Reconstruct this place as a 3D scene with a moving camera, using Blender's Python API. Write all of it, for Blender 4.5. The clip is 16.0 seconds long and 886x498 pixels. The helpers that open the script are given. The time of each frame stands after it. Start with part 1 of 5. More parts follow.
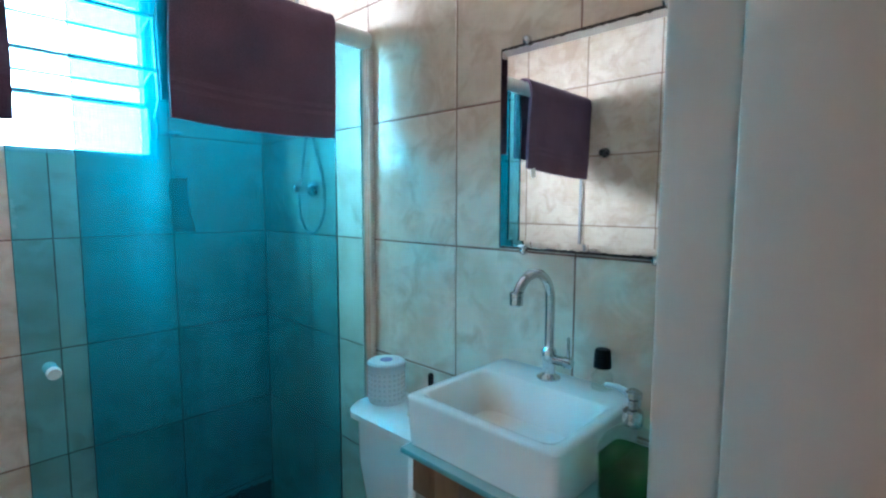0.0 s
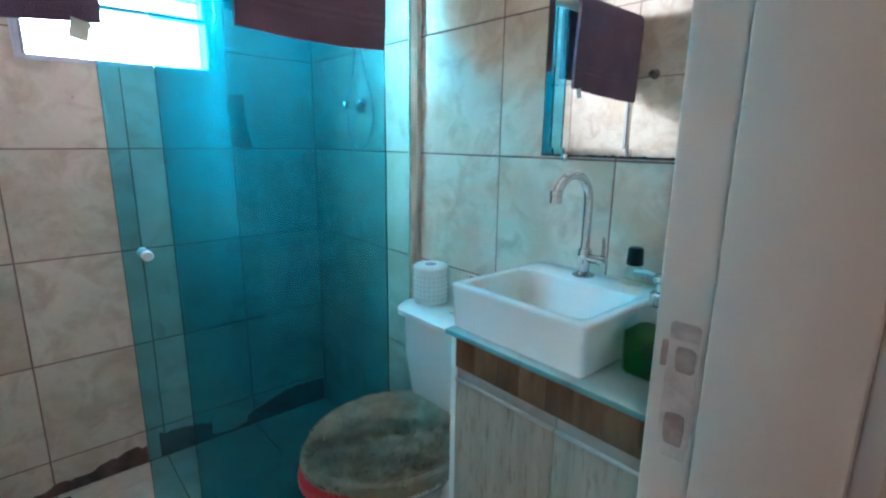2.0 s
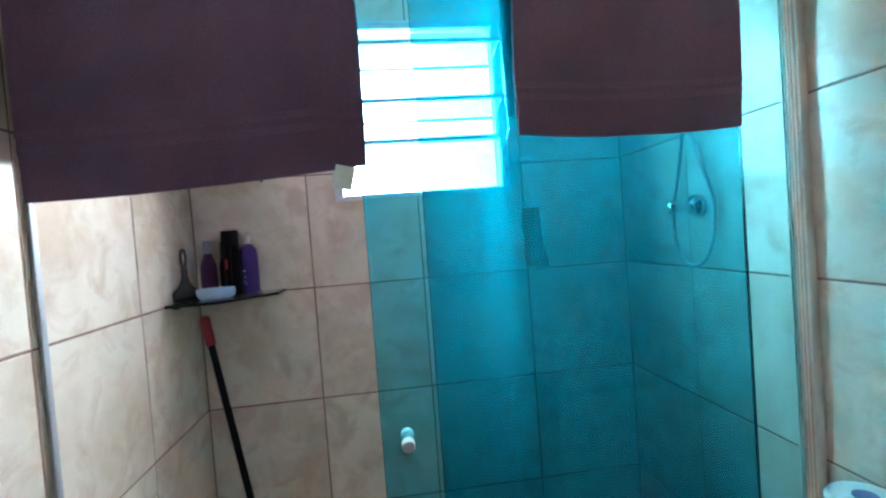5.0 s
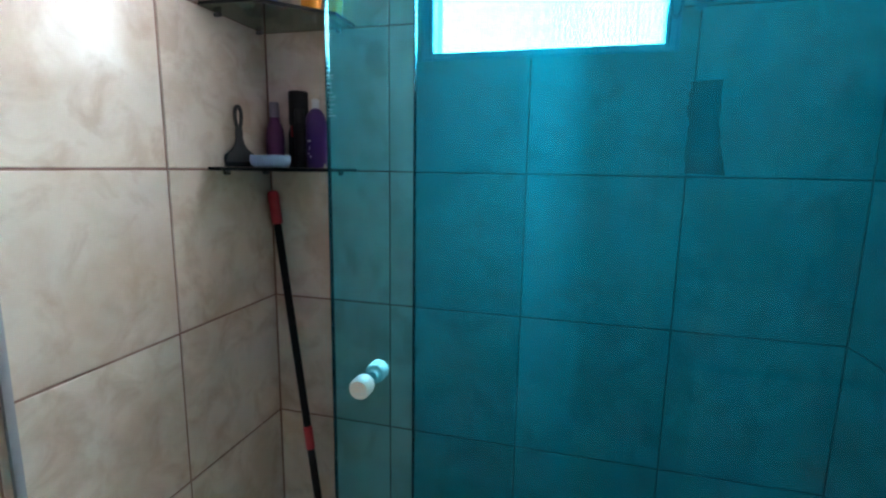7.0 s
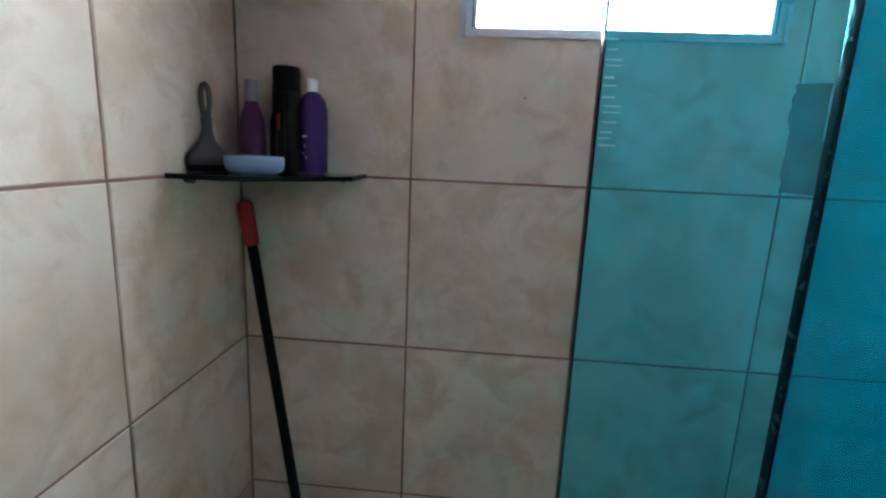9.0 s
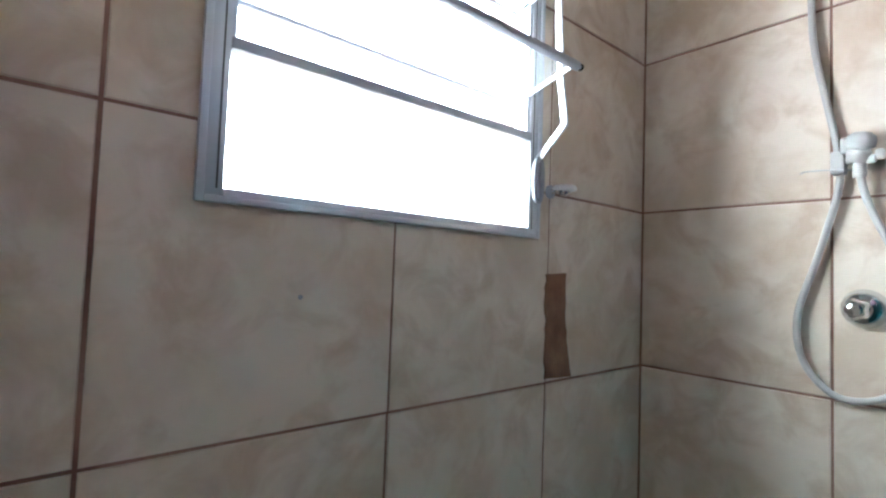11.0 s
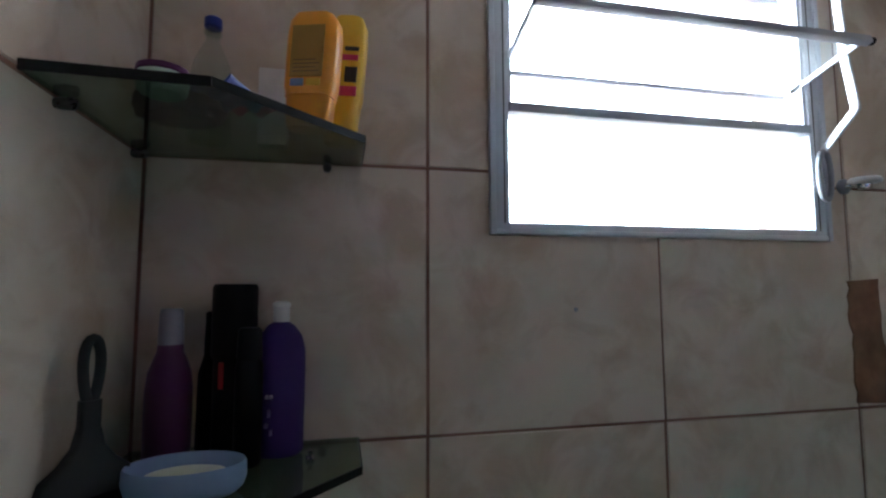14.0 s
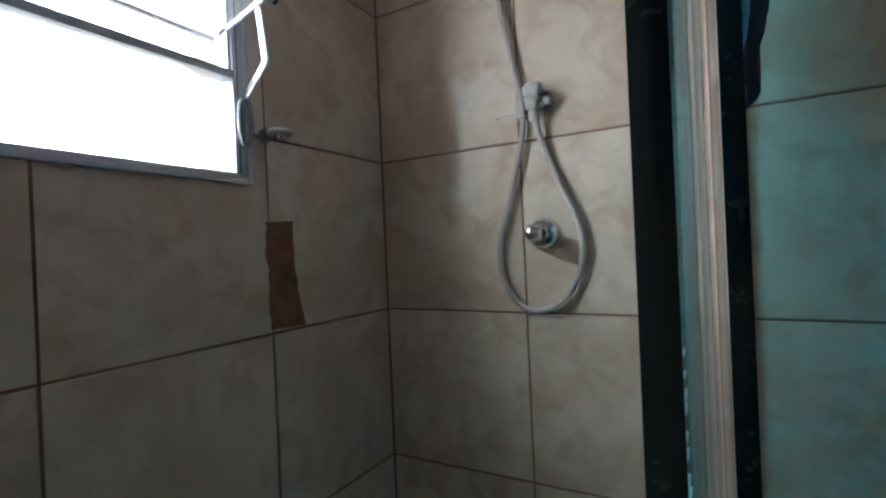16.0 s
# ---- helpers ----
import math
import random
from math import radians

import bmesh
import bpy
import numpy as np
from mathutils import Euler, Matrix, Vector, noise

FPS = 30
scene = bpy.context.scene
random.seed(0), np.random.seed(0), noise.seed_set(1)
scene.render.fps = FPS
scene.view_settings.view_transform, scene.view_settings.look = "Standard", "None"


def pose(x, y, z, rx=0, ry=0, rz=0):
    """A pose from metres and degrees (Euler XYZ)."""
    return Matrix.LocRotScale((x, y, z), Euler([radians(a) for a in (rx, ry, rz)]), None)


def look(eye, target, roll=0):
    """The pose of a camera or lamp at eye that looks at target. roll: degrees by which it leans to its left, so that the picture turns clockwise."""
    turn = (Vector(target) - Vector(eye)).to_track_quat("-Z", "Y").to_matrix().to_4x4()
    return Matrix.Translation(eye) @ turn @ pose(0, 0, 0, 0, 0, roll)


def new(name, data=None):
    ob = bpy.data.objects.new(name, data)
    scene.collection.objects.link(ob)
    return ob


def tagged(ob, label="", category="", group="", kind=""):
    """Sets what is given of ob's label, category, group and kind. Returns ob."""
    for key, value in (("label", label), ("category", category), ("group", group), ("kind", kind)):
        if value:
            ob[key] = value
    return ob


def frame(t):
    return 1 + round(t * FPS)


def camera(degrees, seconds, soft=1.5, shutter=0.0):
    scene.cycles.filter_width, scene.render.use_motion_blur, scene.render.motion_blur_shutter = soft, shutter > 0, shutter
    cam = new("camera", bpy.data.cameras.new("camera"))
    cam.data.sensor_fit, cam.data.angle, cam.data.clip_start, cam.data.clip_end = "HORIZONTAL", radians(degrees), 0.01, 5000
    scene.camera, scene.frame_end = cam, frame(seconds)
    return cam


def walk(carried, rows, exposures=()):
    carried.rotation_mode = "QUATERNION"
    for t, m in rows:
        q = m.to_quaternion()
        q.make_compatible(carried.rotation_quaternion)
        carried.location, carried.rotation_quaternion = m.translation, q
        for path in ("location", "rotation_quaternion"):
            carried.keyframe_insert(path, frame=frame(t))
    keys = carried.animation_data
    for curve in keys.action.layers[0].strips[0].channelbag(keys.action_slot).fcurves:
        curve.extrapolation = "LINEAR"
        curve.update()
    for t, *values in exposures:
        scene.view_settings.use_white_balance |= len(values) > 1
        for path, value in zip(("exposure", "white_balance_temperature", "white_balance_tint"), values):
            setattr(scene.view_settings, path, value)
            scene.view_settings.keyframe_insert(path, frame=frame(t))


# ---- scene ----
cam = camera(84.8, 16.0, soft=2.3)
PATH = [
    (0, (0.462, -1.975, 1.328), (1.895, -0.592, 1.143), 0.1),
    (0.5, (0.452, -1.968, 1.328), (1.881, -0.587, 1.094), 0.2),
    (1, (0.432, -1.997, 1.255), (1.817, -0.605, 0.876), 0.3),
    (1.5, (0.414, -2.022, 1.237), (1.749, -0.603, 0.785), 0.4),
    (2, (0.387, -2.031, 1.255), (1.682, -0.57, 0.82), 0.7),
    (2.5, (0.384, -2.016, 1.264), (1.611, -0.486, 0.875), 0.6),
    (3, (0.418, -1.977, 1.269), (1.45, -0.295, 0.948), -0.8),
    (3.5, (0.492, -1.931, 1.297), (1.275, -0.104, 1.071), -2.5),
    (3.7, (0.506, -1.916, 1.308), (1.175, -0.04, 1.128), -2.8),
    (5.8, (0.68, -1.363, 1.366), (0.773, 0.635, 1.317), -2.1),
    (6, (0.701, -1.324, 1.337), (0.76, 0.672, 1.225), -0.7),
    (6.2, (0.702, -1.311, 1.309), (0.743, 0.677, 1.09), 0.4),
    (6.5, (0.709, -1.278, 1.263), (0.614, 0.697, 0.961), 0.8),
    (7, (0.824, -1.205, 1.227), (0.317, 0.701, 0.897), 0.9),
    (7.5, (0.829, -1.21, 1.227), (-0.004, 0.574, 0.875), 1.4),
    (8, (0.812, -1.199, 1.217), (-0.08, 0.545, 0.814), 0.8),
    (8.5, (0.635, -1.115, 1.224), (-0.003, 0.729, 0.788), 1.1),
    (9, (0.5, -0.975, 1.275), (0.353, 0.979, 0.876), 2.5),
    (9.5, (0.432, -0.817, 1.285), (0.756, 1.137, 1.007), 2.6),
    (10, (0.314, -0.637, 1.319), (1.146, 1.18, 1.228), 3.1),
    (10.2, (0.306, -0.599, 1.375), (1.303, 1.134, 1.323), 3.5),
    (12.5, (0.337, -0.573, 1.434), (1.699, 0.847, 1.792), -1.1),
    (13, (0.269, -0.628, 1.437), (1.033, 1.184, 1.802), -1.7),
    (13.5, (0.233, -0.649, 1.396), (0.429, 1.306, 1.767), -1.4),
    (14, (0.24, -0.649, 1.408), (0.649, 1.302, 1.576), -0.2),
    (14.5, (0.344, -0.633, 1.359), (1.507, 0.983, 1.545), -0.5),
    (15, (0.39, -0.628, 1.344), (2.041, 0.493, 1.477), -0.7),
    (15.5, (0.399, -0.645, 1.345), (2.071, 0.45, 1.429), -2.1),
    (16, (0.445, -0.716, 1.358), (2.185, 0.27, 1.356), -2.5),
]
EXPOSURES = [
    (0.0, 3.86, 5600, 15),
    (1.0, 4.03, 5700, 15),
    (2.5, 4.13, 5700, 15),
    (3.5, 4.12, 5600, 15),
    (6.0, 3.75, 5830, 11),
    (7.0, 3.49, 5870, 12),
    (8.0, 3.22, 5720, 12),
    (9.0, 3.54, 5770, 12),
    (9.5, 3.6, 5870, 12),
    (10.0, 3.65, 5900, 12),
    (12.5, 1.99, 5920, 12),
    (13.0, 3.1, 5700, 12),
    (13.5, 2.42, 5750, 12),
    (14.0, 2.27, 5800, 12),
    (14.5, 2.62, 5850, 12),
    (15.0, 1.74, 6070, 12),
    (15.5, 1.61, 6070, 12),
    (16.0, 1.69, 6070, 12),
]
walk(cam, [(t, look(eye, target, roll)) for t, eye, target, roll in PATH], EXPOSURES)

# ---- plan, in metres ----
W = 1.42            # width of the room, four tiles
YS = -1.85          # south wall, inner face
YO = -1.985         # south wall, hall face
CEIL = 2.50
TX, TZ = 0.355, 0.3605
ROWS = [0.0, 0.1335, 0.494, 0.8545, 1.215, 1.5755, 1.936, 2.2965, CEIL]
WX0, WX1, WZ0, WZ1 = 0.446, 1.022, 1.489, 2.052   # window frame, outside
SLIDE_Y, FIX_Y = -0.7045, -0.723

# ---- world and lights ----
world = bpy.data.worlds.new("sky_world")
scene.world = world
world.use_nodes = True
wn = world.node_tree
sky = wn.nodes.new("ShaderNodeTexSky")
sky.sky_type = "NISHITA"
sky.sun_disc = False
sky.sun_elevation, sky.sun_rotation = radians(68), radians(276)
wn.links.new(sky.outputs[0], wn.nodes["Background"].inputs[0])
wn.nodes["Background"].inputs[1].default_value = 0.05


def lamp_area(name, m, sx, sy, power, color):
    data = bpy.data.lights.new(name, "AREA")
    data.shape, data.size, data.size_y = "RECTANGLE", sx, sy
    data.energy, data.color = power, color
    ob = new(name, data)
    ob.matrix_world = m
    return ob


sun_data = bpy.data.lights.new("sun", "SUN")
sun_data.energy, sun_data.angle, sun_data.color = 4.0, radians(0.5), (1.0, 0.95, 0.88)
sun = new("sun", sun_data)
sun.matrix_world = look((0, 0, 0), (0.35, -0.04, -0.9)) @ Matrix.Translation((0, 0, 8))
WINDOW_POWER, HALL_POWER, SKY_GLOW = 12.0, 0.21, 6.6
lamp_area("window_daylight", look((0.95, 0.85, 2.40), (0.78, 0.05, 1.75)), 2.6, 1.1, WINDOW_POWER, (0.80, 0.93, 1.0))
# added warm fill lamp that brightens the door jamb from the hall
lamp_area("hall_fill", look((-1.06, -3.0, 1.65), (0, -3.0, 1.6)), 0.6, 0.5, HALL_POWER, (1.0, 0.74, 0.52))


# ---- materials ----
def material(name):
    m = bpy.data.materials.new(name)
    m.use_nodes = True
    nt = m.node_tree
    return m, nt, nt.nodes["Principled BSDF"]


def node(nt, kind, **inputs):
    n = nt.nodes.new(kind)
    for k, v in inputs.items():
        n.inputs[k.replace("_", " ")].default_value = v
    return n


def coords(nt, scale=(1, 1, 1), random_shift=False, kind="Object"):
    tc = nt.nodes.new("ShaderNodeTexCoord")
    mp = nt.nodes.new("ShaderNodeMapping")
    mp.inputs["Scale"].default_value = scale
    nt.links.new(tc.outputs[kind], mp.inputs["Vector"])
    if random_shift:
        oi = nt.nodes.new("ShaderNodeObjectInfo")
        mul = nt.nodes.new("ShaderNodeVectorMath")
        mul.operation = "MULTIPLY"
        mul.inputs[1].default_value = (37.0, 53.0, 71.0)
        nt.links.new(oi.outputs["Random"], mul.inputs[0])
        nt.links.new(mul.outputs[0], mp.inputs["Location"])
    return mp


def noise_tex(nt, vec, scale, detail=5.0, rough=0.55, distortion=0.0):
    n = node(nt, "ShaderNodeTexNoise", Scale=scale, Detail=detail, Roughness=rough, Distortion=distortion)
    nt.links.new(vec.outputs[0], n.inputs["Vector"])
    return n


def ramp(nt, src, stops):
    r = nt.nodes.new("ShaderNodeValToRGB")
    el = r.color_ramp.elements
    while len(el) < len(stops):
        el.new(0.5)
    for e, (p, c) in zip(el, stops):
        e.position, e.color = p, (*c, 1.0) if len(c) == 3 else c
    nt.links.new(src, r.inputs[0])
    return r


def mixed(nt, fac, a, b, mode="MIX"):
    m = nt.nodes.new("ShaderNodeMix")
    m.data_type, m.blend_type = "RGBA", mode
    for s, v in ((0, fac), (6, a), (7, b)):
        if isinstance(v, (int, float)):
            m.inputs[s].default_value = v
        elif isinstance(v, tuple):
            m.inputs[s].default_value = (*v, 1.0)
        else:
            nt.links.new(v, m.inputs[s])
    return m.outputs[2]


def bump(nt, bsdf, height, strength, distance=0.002):
    b = node(nt, "ShaderNodeBump", Strength=strength, Distance=distance)
    nt.links.new(height, b.inputs["Height"])
    nt.links.new(b.outputs[0], bsdf.inputs["Normal"])
    return b


def surface(name, dark, light, rough, scale=6.0, grain=60.0, metal=0.0, bump_s=0.1, rough_var=0.08, stretch=(1, 1, 1), coat=0.0, sheen=0.0):
    """A surface that varies at two scales between two colours."""
    m, nt, b = material(name)
    v = coords(nt, stretch, True)
    big = noise_tex(nt, v, scale, 4)
    fine = noise_tex(nt, v, grain, 3)
    col = ramp(nt, big.outputs[0], [(0.3, dark), (0.72, light)])
    both = mixed(nt, 0.16 if bump_s >= 0.1 else 0.04, col.outputs[0], fine.outputs[0], "OVERLAY")
    nt.links.new(both, b.inputs["Base Color"])
    if bump_s < 0.1:
        rough_var = min(rough_var, 0.03)
    rr = ramp(nt, fine.outputs[0], [(0.2, (max(0.02, rough - rough_var),) * 3), (0.8, (rough + rough_var,) * 3)])
    nt.links.new(rr.outputs[0], b.inputs["Roughness"])
    b.inputs["Metallic"].default_value = metal
    b.inputs["Coat Weight"].default_value = coat
    b.inputs["Sheen Weight"].default_value = sheen
    if bump_s:
        bump(nt, b, fine.outputs[0], bump_s, 0.001)
    return m


def tile_material(name, cream, beige, brown, rough):
    m, nt, b = material(name)
    v = coords(nt, (1, 1, 1), True)
    warp = noise_tex(nt, v, 3.0, 3, 0.5)
    add = nt.nodes.new("ShaderNodeVectorMath")
    add.operation = "ADD"
    shrink = nt.nodes.new("ShaderNodeVectorMath")
    shrink.operation = "SCALE"
    shrink.inputs["Scale"].default_value = 0.07
    nt.links.new(warp.outputs[1], shrink.inputs[0])
    nt.links.new(v.outputs[0], add.inputs[0])
    nt.links.new(shrink.outputs[0], add.inputs[1])
    cloud = noise_tex(nt, add, 5.5, 4, 0.52, 0.2)
    vein = noise_tex(nt, add, 11.0, 4, 0.55, 0.5)
    fine = noise_tex(nt, v, 190.0, 2)
    base = ramp(nt, cloud.outputs[0], [(0.34, beige), (0.50, cream), (0.66, tuple(min(1, c * 1.06) for c in cream))])
    blot = ramp(nt, vein.outputs[0], [(0.47, (0, 0, 0)), (0.66, (1, 1, 1))])
    scl = nt.nodes.new("ShaderNodeMath")
    scl.operation = "MULTIPLY"
    scl.inputs[1].default_value = 0.62
    nt.links.new(blot.outputs[0], scl.inputs[0])
    col = mixed(nt, scl.outputs[0], base.outputs[0], brown)
    oi = nt.nodes.new("ShaderNodeObjectInfo")
    tint = ramp(nt, oi.outputs["Random"], [(0.0, (0.93, 0.92, 0.91)), (1.0, (1.0, 1.0, 1.0))])
    col = mixed(nt, 1.0, col, tint.outputs[0], "MULTIPLY")
    nt.links.new(col, b.inputs["Base Color"])
    smear = noise_tex(nt, v, 9.0, 4)
    rr = ramp(nt, smear.outputs[0], [(0.3, (rough,) * 3), (0.75, (rough + 0.13,) * 3)])
    nt.links.new(rr.outputs[0], b.inputs["Roughness"])
    b.inputs["Specular IOR Level"].default_value = 0.13
    bump(nt, b, cloud.outputs[0], 0.08, 0.004)
    return m


WALL_TILE = tile_material("cream_marbled_wall_tile", (0.725, 0.64, 0.54), (0.625, 0.515, 0.405), (0.515, 0.385, 0.28), 0.09)
FLOOR_TILE = tile_material("beige_floor_tile", (0.55, 0.50, 0.43), (0.47, 0.41, 0.34), (0.38, 0.31, 0.24), 0.28)
GROUT = surface("red_brown_grout", (0.17, 0.085, 0.065), (0.33, 0.195, 0.15), 0.85, 9, 120, bump_s=0.4)
PLASTER = surface("white_plaster", (0.70, 0.68, 0.64), (0.78, 0.76, 0.72), 0.7, 3, 90, bump_s=0.15)
REVEAL = surface("peach_render", (0.46, 0.32, 0.23), (0.54, 0.38, 0.28), 0.8, 8, 90, bump_s=0.4)
HALL_PAINT = surface("beige_hall_paint", (0.60, 0.50, 0.41), (0.68, 0.58, 0.49), 0.6, 2, 60, bump_s=0.1)
JAMB_PAINT = surface("cream_gloss_paint", (0.47, 0.395, 0.335), (0.54, 0.46, 0.395), 0.38, 3, 40, bump_s=0.08)
BARE_WOOD = surface("chipped_bare_wood", (0.19, 0.14, 0.115), (0.38, 0.295, 0.255), 0.8, 40, 140, bump_s=0.5)
CERAMIC = surface("white_ceramic", (0.76, 0.77, 0.75), (0.82, 0.82, 0.80), 0.10, 3, 30, bump_s=0.0, rough_var=0.04, coat=0.4)
SEAT_RED = surface("red_plastic", (0.50, 0.02, 0.04), (0.60, 0.03, 0.05), 0.3, 6, 50, bump_s=0.0)
WHITE_PLASTIC = surface("white_plastic", (0.72, 0.72, 0.70), (0.80, 0.80, 0.78), 0.35, 8, 80, bump_s=0.03)
GREY_PLASTIC = surface("pale_grey_plastic", (0.40, 0.385, 0.37), (0.47, 0.455, 0.435), 0.4, 10, 90, bump_s=0.05)
DARK_GREY = surface("dark_grey_plastic", (0.06, 0.06, 0.06), (0.11, 0.11, 0.105), 0.45, 12, 90, bump_s=0.1)
BLACK_PLASTIC = surface("black_plastic", (0.004, 0.004, 0.005), (0.007, 0.007, 0.008), 0.55, 12, 90, bump_s=0.0)
BLACK_RUBBER = surface("black_rubber", (0.008, 0.008, 0.010), (0.016, 0.016, 0.018), 0.6, 12, 90, bump_s=0.1)
PURPLE = surface("purple_plastic", (0.058, 0.030, 0.15), (0.062, 0.032, 0.155), 0.42, 10, 80, bump_s=0.0)
PLUM = surface("plum_plastic", (0.085, 0.026, 0.080), (0.095, 0.030, 0.090), 0.35, 10, 80, bump_s=0.0)
NAVY = surface("dark_navy_foam", (0.012, 0.010, 0.030), (0.022, 0.018, 0.045), 0.8, 30, 120, bump_s=0.4)
MOP_RED = surface("red_handle_plastic", (0.40, 0.018, 0.026), (0.48, 0.026, 0.034), 0.35, 14, 90, bump_s=0.05)
ORANGE = surface("orange_plastic", (0.78, 0.30, 0.01), (0.85, 0.36, 0.02), 0.32, 10, 80, bump_s=0.03)
YELLOW = surface("yellow_plastic", (0.80, 0.48, 0.02), (0.86, 0.54, 0.03), 0.32, 10, 80, bump_s=0.03)
AMBER_LABEL = surface("dull_amber_label", (0.36, 0.20, 0.03), (0.44, 0.26, 0.05), 0.5, 16, 90, bump_s=0.03)
PINK_LABEL = surface("magenta_label", (0.62, 0.03, 0.12), (0.70, 0.05, 0.16), 0.45, 16, 90, bump_s=0.0)
INK = surface("black_label_ink", (0.015, 0.013, 0.012), (0.03, 0.026, 0.024), 0.5, 16, 90, bump_s=0.0)
BROWN_INK = surface("brown_label_ink", (0.12, 0.07, 0.015), (0.17, 0.10, 0.02), 0.5, 16, 90, bump_s=0.0)
WHITE_INK = surface("pale_label_ink", (0.55, 0.52, 0.62), (0.70, 0.66, 0.75), 0.5, 16, 90, bump_s=0.0)
CAP_GREY = surface("lilac_grey_cap", (0.20, 0.19, 0.24), (0.26, 0.25, 0.30), 0.35, 12, 90, bump_s=0.03)
BLUE_CAP = surface("blue_cap_plastic", (0.015, 0.03, 0.25), (0.03, 0.05, 0.34), 0.35, 10, 80, bump_s=0.0)
LILAC = surface("lilac_plastic", (0.20, 0.15, 0.38), (0.28, 0.22, 0.46), 0.3, 10, 80, bump_s=0.0)
DISH_BLUE = surface("pale_blue_plastic", (0.22, 0.33, 0.52), (0.27, 0.39, 0.58), 0.45, 10, 80, bump_s=0.02)
OLIVE_GREY = surface("dark_grey_scraper_plastic", (0.042, 0.044, 0.044), (0.058, 0.060, 0.060), 0.5, 14, 90, bump_s=0.05)
MINT = surface("mint_green_plastic", (0.42, 0.60, 0.46), (0.50, 0.68, 0.54), 0.45, 14, 90, bump_s=0.1)
SACHET_BLUE = surface("blue_printed_film", (0.06, 0.09, 0.34), (0.10, 0.14, 0.42), 0.35, 40, 120, bump_s=0.05)
SOAP = surface("pale_soap", (0.62, 0.66, 0.52), (0.70, 0.74, 0.60), 0.4, 20, 80, bump_s=0.1)
CARD = surface("brown_adhesive_stain", (0.17, 0.085, 0.050), (0.29, 0.158, 0.095), 0.85, 22, 110, bump_s=0.6)
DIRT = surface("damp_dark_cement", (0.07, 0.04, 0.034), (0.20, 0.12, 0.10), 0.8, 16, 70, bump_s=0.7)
ALUMINIUM = surface("dull_aluminium", (0.42, 0.42, 0.42), (0.55, 0.55, 0.55), 0.36, 14, 120, metal=0.9, bump_s=0.04, stretch=(1, 1, 0.1))
WHITE_RAIL = surface("white_painted_aluminium", (0.62, 0.61, 0.57), (0.72, 0.71, 0.67), 0.35, 10, 90, bump_s=0.03)
WIN_ALU = surface("silver_window_aluminium", (0.50, 0.53, 0.58), (0.62, 0.65, 0.70), 0.33, 14, 120, metal=0.3, bump_s=0.05)
BEIGE_PROFILE = surface("beige_coated_profile", (0.58, 0.49, 0.42), (0.66, 0.57, 0.50), 0.4, 10, 90, bump_s=0.03)
ORANGE_LIT_RIDGE = surface("orange_lit_ridge", (0.52, 0.30, 0.22), (0.62, 0.38, 0.28), 0.45, 10, 90, bump_s=0.03)
SATIN_PROFILE = surface("satin_grey_profile", (0.30, 0.31, 0.335), (0.36, 0.37, 0.395), 0.5, 10, 90, metal=0.2, bump_s=0.03)
CHROME = surface("chrome", (0.62, 0.63, 0.65), (0.70, 0.71, 0.72), 0.10, 14, 160, metal=1.0, bump_s=0.02, rough_var=0.05)
DARK_CHROME = surface("tarnished_chrome", (0.10, 0.095, 0.09), (0.18, 0.17, 0.165), 0.28, 14, 120, metal=0.8, bump_s=0.03)
STEEL_EDGE = surface("satin_aluminium_pull", (0.40, 0.39, 0.38), (0.48, 0.47, 0.46), 0.45, 6, 60, metal=0.5, bump_s=0.0)
PULL_ALU = surface("brushed_pull_channel", (0.34, 0.32, 0.30), (0.42, 0.40, 0.38), 0.5, 14, 120, metal=0.5, bump_s=0.04)
MIRROR_EDGE = surface("tarnished_mirror_edge", (0.025, 0.02, 0.018), (0.07, 0.05, 0.045), 0.6, 60, 200, bump_s=0.3)
PAPER = surface("white_tissue", (0.72, 0.71, 0.69), (0.80, 0.79, 0.77), 0.9, 30, 150, bump_s=0.4)
LABEL_CLOTH = surface("pale_cloth_label", (0.62, 0.66, 0.62), (0.70, 0.74, 0.70), 0.9, 30, 200, bump_s=0.3)


def wood_material(name, dark, light, scale, axis_stretch, rough, streaks):
    m, nt, b = material(name)
    v = coords(nt, axis_stretch, True)
    n1 = noise_tex(nt, v, scale, 6, 0.6, 0.6)
    n2 = noise_tex(nt, v, scale * 6, 4, 0.6)
    c1 = ramp(nt, n1.outputs[0], [(0.32, dark), (0.62, light)])
    streak = ramp(nt, n2.outputs[0], [(0.32, (0.25, 0.22, 0.2)), (0.48, (1, 1, 1))])
    oi = nt.nodes.new("ShaderNodeObjectInfo")
    tone = ramp(nt, oi.outputs["Random"], [(0.0, (0.62, 0.60, 0.58)), (1.0, (1.0, 1.0, 1.0))])
    col = mixed(nt, streaks, c1.outputs[0], streak.outputs[0], "MULTIPLY")
    nt.links.new(mixed(nt, 1.0 if streaks < 0.3 else 0.15, col, tone.outputs[0], "MULTIPLY"), b.inputs["Base Color"])
    b.inputs["Roughness"].default_value = rough
    bump(nt, b, n2.outputs[0], 0.12, 0.001)
    return m


GREY_WOOD = wood_material("greyed_wood_laminate", (0.30, 0.25, 0.195), (0.40, 0.335, 0.265), 5.0, (3.0, 3.0, 0.5), 0.42, 0.45)
BROWN_WOOD = wood_material("walnut_strip_laminate", (0.13, 0.062, 0.030), (0.23, 0.125, 0.065), 3.0, (1.5, 4.0, 1.0), 0.4, 0.22)


